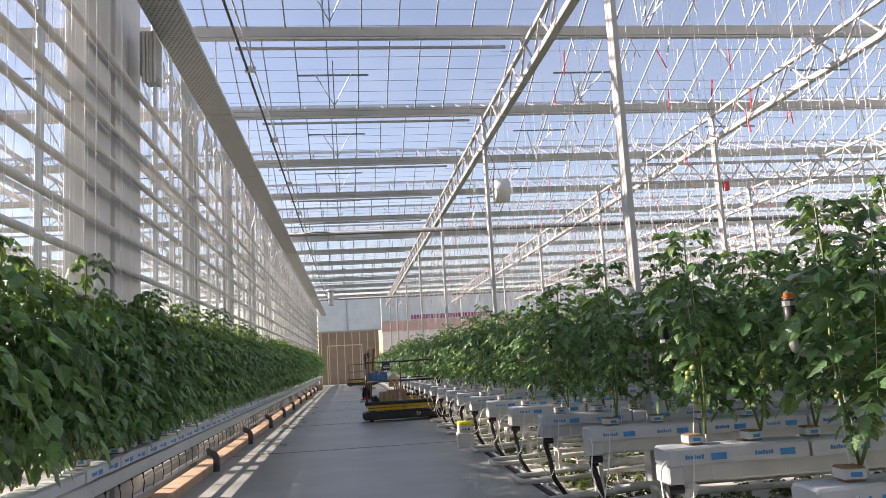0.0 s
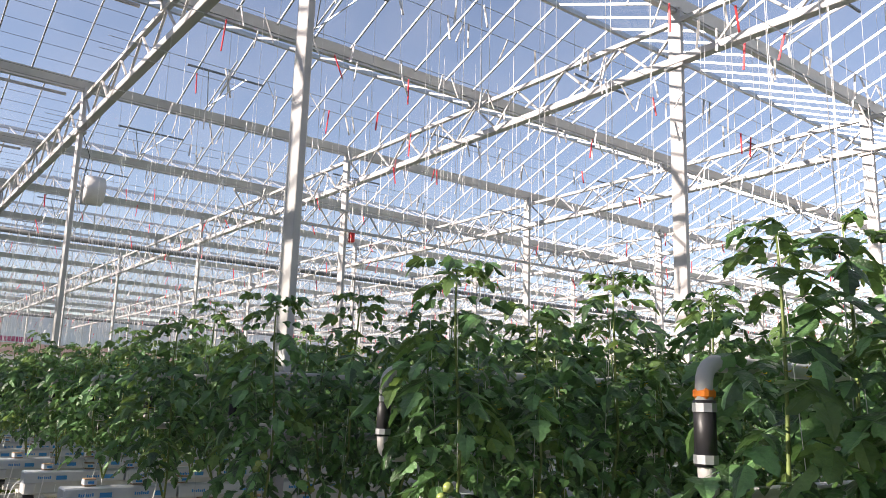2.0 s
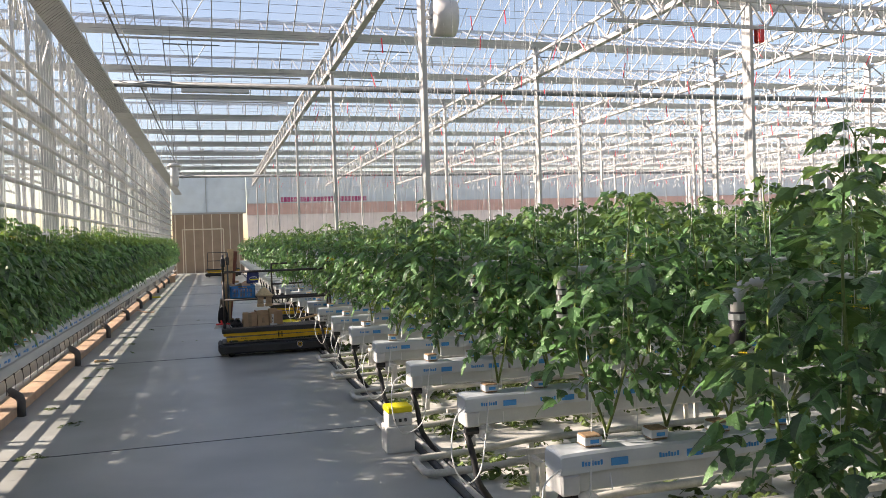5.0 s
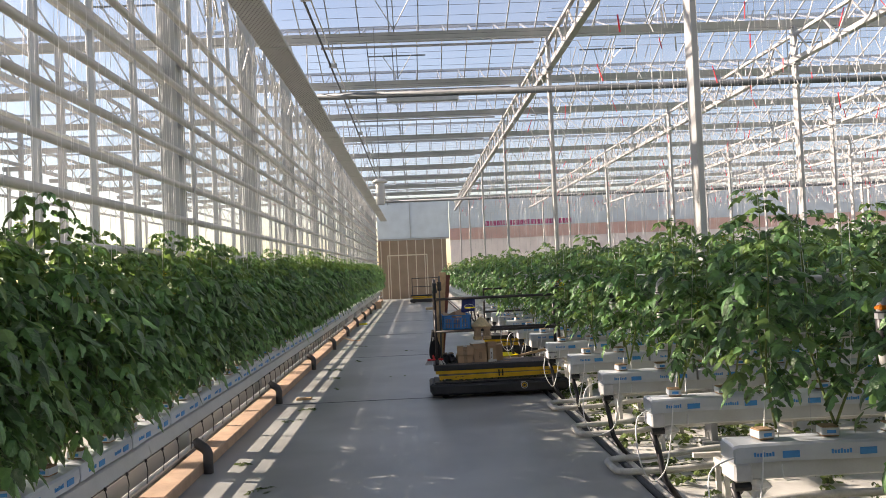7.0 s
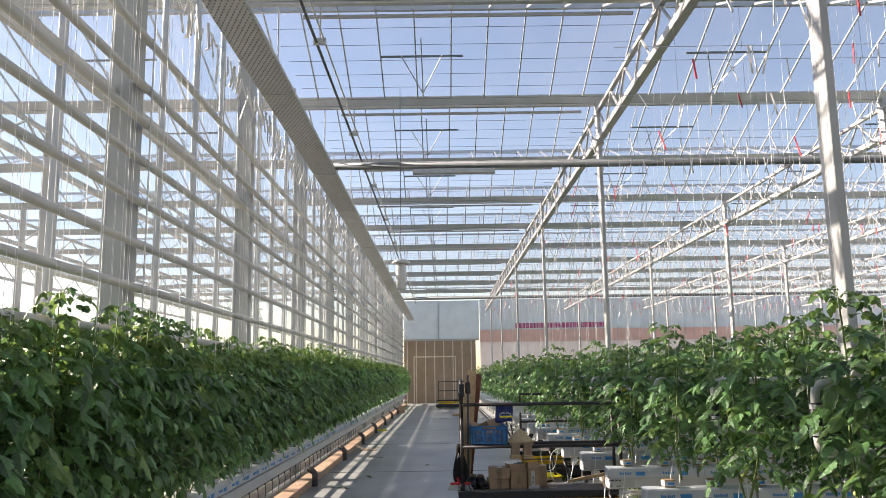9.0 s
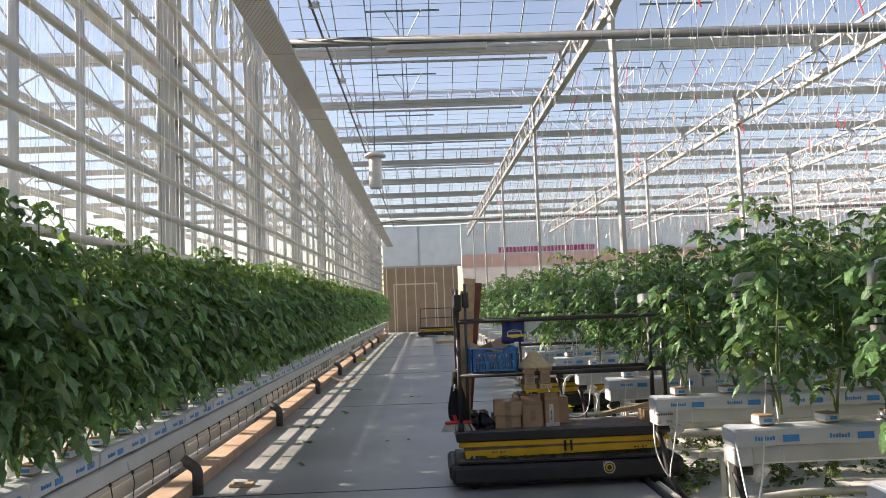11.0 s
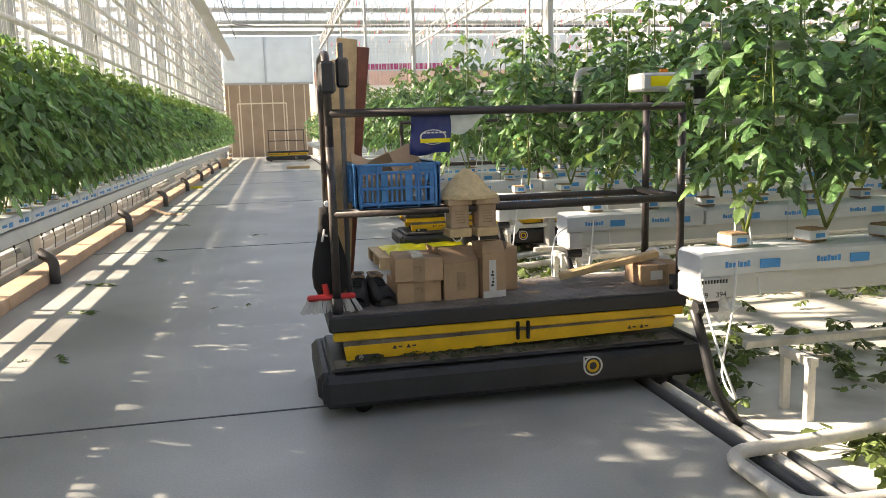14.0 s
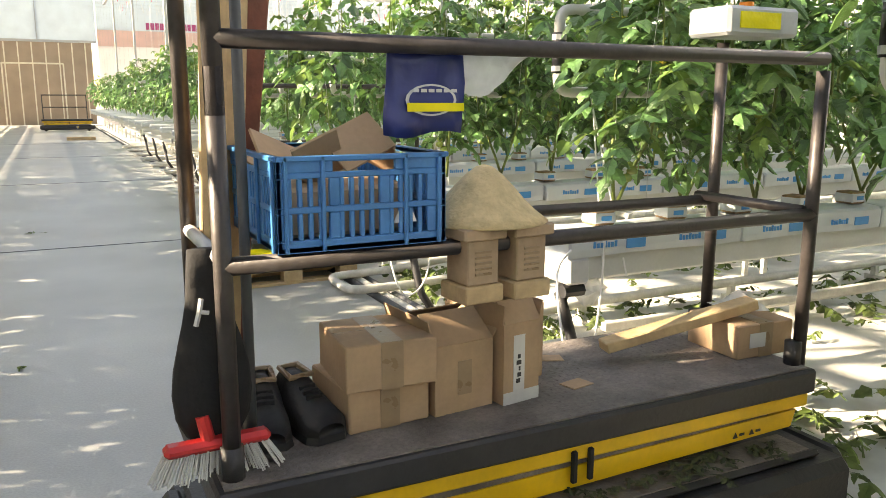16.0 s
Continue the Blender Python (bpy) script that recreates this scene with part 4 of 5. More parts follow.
def crate(x, y, z, sx, sy, sz):
    t = thing("plastic_crate", x, y, z, "blue plastic harvest crate with slotted sides on the cart rails", "crate")
    w = 0.012
    Geo().box(0, sx, 0, sy, 0, 0.012).obj("base", BLUECRATE, t)
    nz = (0.0, 0.055, 0.135, 0.15, sz)

    def side(along, at_y, out):
        g = Geo()

        def put(a, b, z0, z1, d0=0.0, d1=w):
            if along == "x":
                g.box(a, b, at_y + (d0 if out > 0 else -d1), at_y + (d1 if out > 0 else -d0), z0, z1, 0.002)
            else:
                g.box(at_y + (d0 if out > 0 else -d1), at_y + (d1 if out > 0 else -d0), a, b, z0, z1, 0.002)
        ln = sx if along == "x" else sy
        put(0, ln, 0, 0.028)
        put(0, ln, 0.088, 0.102)
        put(0, ln, 0.165, 0.178)
        hw = 0.075
        put(0, ln / 2 - hw, 0.178, sz)
        put(ln / 2 + hw, ln, 0.178, sz)
        put(ln / 2 - hw, ln / 2 + hw, sz - 0.014, sz)
        put(0, ln, sz - 0.012, sz, -0.008, w)
        n = int(ln / 0.024)
        for i in range(n):
            a = ln * i / n
            solid = (i % 5 == 0) or i in (0, n - 1)
            for z0, z1 in ((0.028, 0.088), (0.102, 0.165)):
                put(a, a + ln / n * (1.0 if solid else 0.45), z0, z1)
        for p in (0.02, ln * 0.5 - 0.1, ln * 0.5 + 0.1, ln - 0.02):
            put(p - 0.005, p + 0.005, 0, sz, -0.008, 0)
        return g.obj("side_wall", BLUECRATE, t)
    side("x", 0, 1)
    side("x", sy, -1)
    side("y", 0, 1)
    side("y", sx, -1)
    return t


crate(0.915, 22.2, 0.997, 0.41, 0.52, 0.215)
lab = Geo().add([(1.19, 22.203, 1.05), (1.25, 22.203, 1.05), (1.24, 22.203, 1.075), (1.222, 22.203, 1.105), (1.205, 22.203, 1.08)], [(0, 1, 2, 3, 4)])
solo(lab, "torn_label", WHITEP, "torn white label stuck on the blue crate", "label")
rng = random.Random(8)
for i, (a, b, c, rx, ry, rz) in enumerate(((0.98, 22.4, 1.20, 40, 22, 20), (1.07, 22.38, 1.19, -35, 42, 60), (1.17, 22.38, 1.23, 48, -24, 8), (1.24, 22.45, 1.2, 30, 30, 70), (1.22, 22.62, 1.15, 60, 20, 40), (1.0, 22.66, 1.15, 15, 35, 0))):
    m = pose(a, b, c, rx, ry, rz)
    solo(Geo().box(-0.075, 0.075, -0.06, 0.06, -0.004, 0.004, 0.001, m), "cardboard_piece", CARD, "loose torn cardboard piece in the blue crate", "cardboard", "cardboard scraps")
solo(Geo().box(0.95, 1.28, 22.3, 22.72, 1.012, 1.13, 0.01), "folded_cardboard", CARD, "folded cardboard filling the blue crate", "cardboard")


def carton(x, y, z, sx, sy, sz, rz, label, tape=True, flaps=False, ripped=0):
    t = thing("cardboard_box", x, y, z, label, "box", "cartons on the cart", rz=rz)
    if flaps:
        g = Geo()
        w = 0.005
        ring4 = lambda d, z: [(d, d, z), (sx - d, d, z), (sx - d, sy - d, z), (d, sy - d, z)]
        g.add(ring4(0, 0) + ring4(0, sz) + ring4(w, sz) + ring4(w, w), [(3, 2, 1, 0), (12, 13, 14, 15)] + [(4 * r + i, 4 * r + (i + 1) % 4, 4 * r + 4 + (i + 1) % 4, 4 * r + 4 + i) for r in range(3) for i in range(4)])
        g.obj("body", CARD, t)
        for mm, a in ((pose(0, 0, sz, flaps, 0, 0), sx), (pose(0, sy, sz, 180 - flaps, 0, 0), sx)):
            Geo().box(0.002, a - 0.002, 0, sy * 0.48, 0, 0.004, 0, mm).obj("flap", CARD, t)
        for mm in (pose(sx, 0, sz, 0, -(flaps + 20), 0), pose(0, 0, sz, 0, flaps - 140, 0)):
            Geo().box(0, sx * 0.42, 0.002, sy - 0.002, 0, 0.004, 0, mm).obj("flap", CARD, t)
    else:
        Geo().box(0, sx, 0, sy, 0, sz, 0.004).obj("body", CARD, t)
        Geo().box(0.0, sx, sy / 2 - 0.001, sy / 2 + 0.001, sz, sz + 0.001).obj("seam", TAPE, t)
    if tape:
        Geo().box(sx * 0.38, sx * 0.62, -0.0015, 0, sz * 0.25 if flaps else 0.0, sz * (0.75 if flaps else 1)).obj("tape", TAPE, t)
        if not flaps:
            Geo().box(sx * 0.38, sx * 0.62, 0.0, sy, sz, sz + 0.0015).obj("tape", TAPE, t)
    return t


carton(1.115, 22.33, 0.483, 0.235, 0.26, 0.115, 4, "taped brown cardboard carton on the cart deck")
carton(1.105, 22.32, 0.598, 0.25, 0.26, 0.125, -3, "taped brown cardboard carton stacked on another")
carton(1.365, 22.34, 0.483, 0.19, 0.25, 0.195, 6, "brown cardboard carton with torn open top", flaps=35)
c3 = carton(1.572, 22.33, 0.483, 0.13, 0.15, 0.235, 8, "open cardboard carton with a white label strip", tape=False, flaps=55)
Geo().box(0.035, 0.075, -0.002, 0, 0.0, 0.2).obj("white_strip", WHITEP, c3)
Geo().box(0.0, 0.13, -0.002, 0, 0.0, 0.035).obj("white_strip", WHITEP, c3)
g = Geo()
for i in range(5):
    g.box(0.045 + 0.004 * (i % 3), 0.058 + 0.003 * (i % 2), -0.004, -0.002, 0.06 + 0.018 * i, 0.072 + 0.018 * i)
g.obj("printed_mark", INK, c3)
carton(1.56, 22.49, 0.483, 0.25, 0.19, 0.24, 0, "taller brown cardboard carton behind the others", tape=False)
c5 = carton(2.47, 22.33, 0.483, 0.245, 0.24, 0.115, -2, "brown cardboard carton with a shipping label")
Geo().box(0.05, 0.12, -0.003, -0.0015, 0.035, 0.085).obj("shipping_label", WHITEP, c5)

for x in (1.365, 1.505):
    t = thing("wooden_block", x, 22.17, 0.835, "small pale wooden block with cap hooked on the cart rail", "wooden block", "wooden blocks", rz=5)
    Geo().box(0.0, 0.115, 0, 0.12, 0.0, 0.045, 0.004).obj("foot", WOOD, t)
    Geo().box(0.012, 0.105, 0.01, 0.11, 0.045, 0.16, 0.004).obj("body", BLOCKWOOD, t)
    Geo().box(-0.006, 0.12, -0.006, 0.126, 0.16, 0.19, 0.004).obj("cap", BLOCKWOOD, t)
    for q in range(5):
        Geo().box(0.034, 0.082, 0.007, 0.0095, 0.07 + 0.014 * q, 0.076 + 0.014 * q).obj("stamp_bar", TAPE, t)
hat = Geo().lathe([(0.135, -0.002), (0.14, 0.002), (0.115, 0.024), (0.088, 0.054), (0.062, 0.088), (0.038, 0.116), (0.018, 0.133), (0.004, 0.138), (0.003, 0.134), (0.08, 0.046), (0.13, -0.002)], 36, (1.5, 22.29, 1.024))
hat.v = [(1.485 + 1.2 * (x - 1.5), 22.3 + 1.2 * (y - 22.29), 1.024 + 1.05 * (z - 1.024)) for x, y, z in hat.v]
solo(hat, "straw_hat", STRAW, "conical woven straw hat lying on wooden blocks", "hat", smooth=True)

# boards leaning in the cart's end hoop
for name, mm, a, b, c, mt, lb in (("wooden_plank", pose(0.845, 22.64, 0.483, -2, 5, 12), 0.11, 0.022, 1.38, WOOD, "pale wooden plank leaning upright in the cart"),
                                  ("wooden_plank", pose(0.83, 22.62, 0.483, -1, 3, 8), 0.07, 0.02, 1.26, WOOD, "pale wooden plank leaning upright in the cart"),
                                  ("red_brown_board", pose(0.87, 22.72, 0.483, -1, 6.5, -10), 0.095, 0.02, 1.34, REDWOOD, "dark red-brown board leaning upright in the cart"),
                                  ("wooden_plank", pose(0.83, 22.55, 0.483, 0, 1.5, 30), 0.045, 0.025, 1.1, WOOD, "narrow pale wooden plank leaning upright in the cart")):
    ob = solo(Geo().box(-a / 2, a / 2, -b / 2, b / 2, 0.004, c, 0.003), name, mt, lb, "plank", "planks on the cart")
    ob.matrix_basis = mm
solo(Geo().tube([(0.87, 22.34, 0.49), (0.885, 22.38, 1.80)], 0.013, 8), "broom_stick", CABLE, "black broom stick leaning in the cart corner", "stick", smooth=True)

# black cloth bag on the corner post
bag = Geo().lathe([(0.026, 0.46), (0.03, 0.40), (0.034, 0.34), (0.042, 0.29), (0.052, 0.24), (0.061, 0.18), (0.064, 0.12), (0.059, 0.06), (0.044, 0.02), (0.015, 0.0)], 20)
bag.v = [(1.4 * x * (1 + 0.05 * math.sin(5 * math.atan2(y, x) + z * 9)), y * 0.75 * (1 + 0.08 * math.sin(7 * math.atan2(y, x) + z * 14)), z) for x, y, z in bag.v]
b_ = thing("black_bag", 0.775, 22.31, 0.545, "limp black cloth bag hanging on the cart post", "bag")
bag.obj("pouch", CLOTH, b_, smooth=True)
Geo().tube([(-0.018, -0.038, 0.355), (-0.024, -0.042, 0.327), (-0.033, -0.042, 0.295)], 0.006, 5).tube([(-0.024, -0.042, 0.327), (-0.003, -0.044, 0.323)], 0.005, 5).obj("strap", WHITEP, b_, "white knotted strap")

# red hand broom
br = thing("hand_broom", 0.775, 22.262, 0.548, "red hand broom with grey bristles on the cart edge", "broom", rz=2)
Geo().box(-0.12, 0.12, -0.022, 0.022, 0.0, 0.028, 0.01).obj("head", RED, br)
Geo().tube([(-0.02, 0, 0.02), (-0.03, 0.01, 0.08)], 0.016, 10).obj("socket", RED, br)
g = Geo()
rng = random.Random(14)
for i in range(150):
    x, y = rng.uniform(-0.115, 0.115), rng.uniform(-0.018, 0.018)
    g.beam((x, y, 0.004), (x * 1.35, y * 1.6 - 0.003, -0.062 + rng.uniform(-0.006, 0.006)), 0.003)
tagged(g.obj("bristles", BRISTLE, br), kind="stuff")


def shoe(x, y, z, rz):
    t = thing("shoe", x, y, z, "worn black work shoe standing on the cart deck", "shoe", "pair of shoes", rz=rz)
    sole, up = Geo(), Geo()
    prof = [(-0.12, 0.032, 0.10), (-0.105, 0.044, 0.14), (-0.05, 0.047, 0.138), (0.0, 0.047, 0.115), (0.05, 0.053, 0.088), (0.10, 0.052, 0.074), (0.125, 0.034, 0.05)]
    for gi, k0, k1 in ((sole, 0.0, 0.02), (up, 0.02, None)):
        vs, fs = [], []
        n = 10
        for yy, w, h in prof:
            top = k1 if k1 else h
            for k in range(n):
                a = math.pi * k / (n - 1)
                vs.append((-1.1 * w * math.cos(a) * (1.05 if k1 else 1), yy, k0 + (top - k0) * (math.sin(a) ** 0.6 if not k1 else (1 if 0 < k < n - 1 else 0))))
        for i in range(len(prof) - 1):
            for k in range(n - 1):
                a = i * n + k
                fs.append((a, a + 1, a + n + 1, a + n))
            fs.append((i * n, (i + 1) * n, (i + 1) * n + n - 1, i * n + n - 1))
        fs += [tuple(range(n)), tuple((len(prof) - 1) * n + k for k in range(n))[::-1]]
        gi.add(vs, fs)
    sole.obj("sole", BLACKHOSE, t)
    up.obj("upper", BLACKP, t, smooth=True)
    Geo().tube([(-0.026, -0.10, 0.14), (0.026, -0.10, 0.14), (0.03, -0.03, 0.132), (-0.03, -0.03, 0.132), (-0.026, -0.10, 0.14)], 0.009, 6).obj("collar", TAPE, t)
    for q in range(3):
        Geo().box(-0.022, 0.022, 0.0 + 0.018 * q, 0.006 + 0.018 * q, 0.106 - 0.008 * q, 0.116 - 0.008 * q).obj("lace", CLOTH, t)


shoe(0.925, 22.44, 0.485, 172)
shoe(1.035, 22.43, 0.485, 192)

# bags hung on the rail
bb = Geo()
for j in range(6):
    for i in range(9):
        u, v = i / 8, j / 5
        bb.v.append((1.15 + 0.2 * u + 0.006 * math.sin(5 * v), 22.255 + 0.012 * math.sin(9 * u + 3 * v) + (0.012 if j else 0), 1.455 - 0.205 * v - 0.008 * math.sin(6 * u) * v))
bb.f = [(j * 9 + i, j * 9 + i + 1, (j + 1) * 9 + i + 1, (j + 1) * 9 + i) for j in range(5) for i in range(8)]
bs = thing("feed_bag", 0.05, 0, 0, "empty navy blue printed bag hung over the cart rail", "bag")
bagm = bb.obj("film", BLUEBAG, bs, smooth=True)
sm = bagm.modifiers.new("thick", "SOLIDIFY")
sm.thickness = 0.004
for r0, r1, z, mt in ((0.0, 0.05, 1.332, WHITEP), (0.0, 0.044, 1.332, BLUEBAG)):
    e = Geo()
    n = 20
    off = 0.014 if mt is WHITEP else 0.016
    e.v = [(1.26 + 1.35 * r1 * math.cos(2 * math.pi * k / n), 22.262 - off, z + 0.75 * r1 * math.sin(2 * math.pi * k / n)) for k in range(n)]
    e.f = [tuple(range(n))]
    e.obj("printed_oval", mt, bs)
Geo().box(1.195, 1.345, 22.2425, 22.2435, 1.305, 1.325).obj("printed_band", YELLOWP, bs)
for i in range(6):
    Geo().box(1.21 + 0.02 * i, 1.225 + 0.02 * i, 22.241, 22.242, 1.35, 1.358).obj("printed_bar", WHITEP, bs)
cb = Geo()
rng = random.Random(4)
for j in range(6):
    for i in range(9):
        u, v = i / 8, j / 5
        cb.v.append((1.4 + 0.26 * u * (1 - 0.3 * v), 22.262 + rng.uniform(-0.014, 0.014), 1.47 - (0.09 + 0.05 * math.sin(3 * u)) * v * (1.3 - u)))
cb.f = [(j * 9 + i, j * 9 + i + 1, (j + 1) * 9 + i + 1, (j + 1) * 9 + i) for j in range(5) for i in range(8)]
solo(cb, "plastic_film", CLEARBAG, "crumpled clear plastic film hung over the cart rail", "plastic film", smooth=True)

# loose wood and scraps on the deck
pl = solo(Geo().box(-0.26, 0.3, -0.035, 0.035, -0.018, 0.018, 0.004), "wooden_plank", WOOD, "short pale wooden plank lying against a carton", "plank", "planks on the cart")
pl.matrix_basis = pose(2.31, 22.46, 0.59, 0, -12, -13)
for x, y, rz in ((1.86, 22.38, 15), (1.80, 22.55, 40), (1.92, 22.62, -20)):
    s_ = solo(Geo().box(-0.045, 0.045, -0.03, 0.03, 0, 0.003), "card_scrap", CARD, "small grey-brown cardboard scrap on the deck", "scrap", "scraps on the deck")
    s_.matrix_basis = pose(x, y, 0.484, 0, 2, rz)
fl = Geo()
rng = random.Random(6)
for j in range(5):
    for i in range(5):
        u, v = i / 4, j / 4
        fl.v.append((2.53 + 0.16 * u, 22.4 + 0.14 * v, 0.61 + 0.055 * math.sin(math.pi * u) * math.sin(math.pi * v) + rng.uniform(0, 0.02)))
fl.f = [(j * 5 + i, j * 5 + i + 1, (j + 1) * 5 + i + 1, (j + 1) * 5 + i) for j in range(4) for i in range(4)]
solo(fl, "plastic_wrap", CLEARBAG, "crumpled milky plastic wrap on the carton", "plastic film")
crumbs = ([], [])
rng = random.Random(77)
for _ in range(90):
    x = CX + 0.1 + rng.random() * 1.7
    leaf(crumbs[0], crumbs[1], Vector((x, CY + 0.1 + rng.uniform(-0.05, 0.06), 0.264)), rng.uniform(0, 6.28), 0.5, rng.uniform(0.04, 0.11), rng, 1)
cr = solo(Geo(), "leaf_crumbs", CRUMB, "dry and green leaf bits on the cart bumper", "leaves", kind="stuff")
cr.data.from_pydata([(p.x, p.y, max(p.z, 0.26)) for p in crumbs[0]], [], crumbs[1])


# ---- pallet, boxes and small things by the path ----
def pallet(x, y, rz):
    t = thing("wooden_pallet", x, y, 0, "wooden pallet covered with bright yellow film on the path", "pallet", rz=rz)
    for sy in (0.0, 0.35, 0.7):
        Geo().box(0, 1.0, sy, sy + 0.1, 0.0, 0.022, 0.003).obj("bottom_board", WOOD, t)
        for bx in (0.0, 0.43, 0.86):
            Geo().box(bx, bx + 0.14, sy, sy + 0.1, 0.022, 0.1, 0.004).obj("block", WOOD, t)
    for i in range(7):
        Geo().box(0.0 + 0.147 * i, 0.118 + 0.147 * i, 0, 0.8, 0.1, 0.122, 0.003).obj("top_board", WOOD, t)
    g = Geo()
    rr = random.Random(2)
    nx, ny = 16, 10
    g.v = [(0.1 + 0.94 * i / nx, 0.02 + 0.76 * j / ny, 0.128 + 0.022 * rr.random()) for j in range(ny + 1) for i in range(nx + 1)]
    g.f = [(j * (nx + 1) + i, j * (nx + 1) + i + 1, (j + 1) * (nx + 1) + i + 1, (j + 1) * (nx + 1) + i) for j in range(ny) for i in range(nx)]
    g.obj("yellow_film", YELLOWP, t, "crumpled yellow plastic film")
    return t


pallet(1.5, 26.02, 2)
t = thing("white_meter_box", 2.1, 15.05, 0, "stacked white boxes with a yellow lid at the path edge", "box")
Geo().box(0, 0.26, 0, 0.24, 0, 0.24, 0.008).obj("lower_box", WHITEP, t)
Geo().box(0.02, 0.25, 0.02, 0.22, 0.24, 0.36, 0.01).obj("upper_box", WHITEP, t)
Geo().box(0.015, 0.255, 0.015, 0.225, 0.36, 0.42, 0.012).obj("lid", YELLOWP, t)
for x in (0.07, 0.12, 0.17):
    Geo().box(x, x + 0.025, 0.005, 0.02, 0.28, 0.31, 0.004).obj("socket", BLACKHOSE, t)
# number on the end box of the row before the cart
nb = bpy.data.curves.new("row_number", "FONT")
nb.body, nb.size, nb.extrude, nb.align_x = "29    394", 0.034, 0.0006, "CENTER"
no = new("row_number", nb)
no.data.materials.append(INK)
no.matrix_basis = pose(2.405, 21.6 - 0.1065, 0.60, 90, 0, 0)
tagged(no, "black stencilled row number on the white gutter end", "number")
g = Geo()
for i in range(9):
    g.box(2.345 + 0.0145 * i, 2.3535 + 0.0145 * i, 21.6 - 0.108, 21.6 - 0.106, 0.663, 0.679)
solo(g, "stencil_bars", INK, "row of black stencilled marks on the gutter end", "marking", kind="stuff")

# left edge: wooden block, cardboard, crate, leaves
solo(Geo().box(-1.36, -1.13, 22.60, 22.70, 0.0, 0.035, 0.006, pose(0, 0, 0)), "wood_offcut", WOOD, "short pale wooden offcut lying on the concrete", "wood")
cs = Geo()
for j in range(2):
    for i in range(8):
        u = i / 7
        cs.v.append((-1.6 + 0.52 * u, 32.7 + 0.3 * j - 0.1 * u, 0.012 + 0.11 * max(0, 1 - u * 1.5) ** 1.5))
cs.f = [(i, i + 1, 9 + i, 8 + i) for i in range(7)]
co = solo(cs, "cardboard_sheet", CARD, "bent brown cardboard sheet lying against the kerb", "cardboard")
so = co.modifiers.new("thick", "SOLIDIFY")
so.thickness = 0.006
solo(Geo().box(-1.6, -1.3, 51.8, 52.15, 0.0, 0.35, 0.01), "brown_crate", KERB, "reddish brown box standing at the kerb", "box")
solo(Geo().box(0.98, 1.83, 48.4, 48.7, 0.0, 0.1, 0.01), "plank_offcut", WOOD, "pale plank offcut lying on the path", "plank")
solo(Geo().box(-1.6, -1.3, 39.5, 39.65, 0.0, 0.05, 0.01), "yellow_tray", YELLOWP, "small yellow tray on the concrete", "tray")
rng = random.Random(12)
for x, y, n in ((-1.05, 21.72, 4), (-1.2, 20.9, 3), (-0.95, 23.6, 2), (-1.0, 25.0, 3), (-1.1, 26.2, 3), (-0.8, 27.5, 2), (-1.1, 16.3, 4), (-0.85, 17.6, 2), (-0.95, 31.0, 3), (0.25, 29.3, 1), (0.15, 24.8, 1), (-1.3, 18.6, 3), (-1.15, 33.5, 2)):
    cl = ([], [])
    for _ in range(n * 2):
        leaf(cl[0], cl[1], Vector((x + rng.uniform(-0.12, 0.12), y + rng.uniform(-0.06, 0.06), 0.004)), rng.uniform(0, 6.28), rng.uniform(0.5, 0.65), rng.uniform(0.07, 0.15), rng, 1)
    ob = solo(Geo(), "fallen_leaves", LITTER, "wilted green leaves fallen on the concrete path", "leaves", "fallen leaves")
    ob.data.from_pydata([(p.x, p.y, max(p.z, 0.003)) for p in cl[0]], [], cl[1])

# fan on the column, fire box, cabinet on the wall, hanging sensor
fan = thing("circulation_fan", 3.76, 18.36, 4.92, "white drum-shaped air circulation fan fixed to a column", "fan")
d = Geo().lathe([(0.2, -0.16), (0.245, -0.15), (0.25, 0.0), (0.245, 0.15), (0.2, 0.16), (0.19, 0.1), (0.05, 0.1)], 22)
d.v = [(z, y, x) for x, y, z in d.v]
d.obj("drum", WHITEP, fan, smooth=True)
Geo().tube([(-0.17, 0, 0), (-0.06, 0, 0)], 0.06, 12).obj("motor", GREYP, fan)
Geo().box(-0.26, -0.15, -0.02, 0.02, -0.02, 0.02).obj("bracket", GALV, fan)
solo(Geo().tube([(3.6, 18.36, 5.15), (3.65, 18.36, 5.5), (3.5, 18.4, 5.9)], 0.008, 5), "fan_cable", CABLE, "thin cable above the circulation fan", "cable")
fb = thing("fire_box", X_G[1], 18.28, 4.78, "small red box fixed to a white column", "box")
Geo().box(0.09, 0.2, 0, 0.14, 0, 0.26, 0.02).obj("case", RED, fb)
cabn = thing("wall_cabinet", X_WALL + 0.14, 11.15, 4.85, "grey electrical cabinet with conduits on the glass wall", "cabinet")
Geo().box(0, 0.16, 0, 0.4, 0, 0.54, 0.012).obj("case", GREYPOST, cabn)
Geo().box(0.16, 0.17, 0.03, 0.37, 0.03, 0.51, 0.004).obj("door", STEEL, cabn)
for q in range(4):
    Geo().tube([(0.06 + 0.04 * q, -0.05, -0.1), (0.06 + 0.04 * q, -0.05, 0.5)], 0.016, 8).obj("conduit", PIPEWHITE, cabn)
lamp = thing("hanging_vaporiser", -0.07, 25.5, 3.18, "white cylindrical vaporiser hanging from the roof over the path", "vaporiser")
Geo().lathe([(0.075, 0.0), (0.085, 0.02), (0.085, 0.4), (0.06, 0.42)], 14).obj("body", WHITEP, lamp, smooth=True)
Geo().lathe([(0.14, 0.42), (0.15, 0.44), (0.1, 0.48), (0.02, 0.5)], 16).obj("cap", WHITEP, lamp, smooth=True)
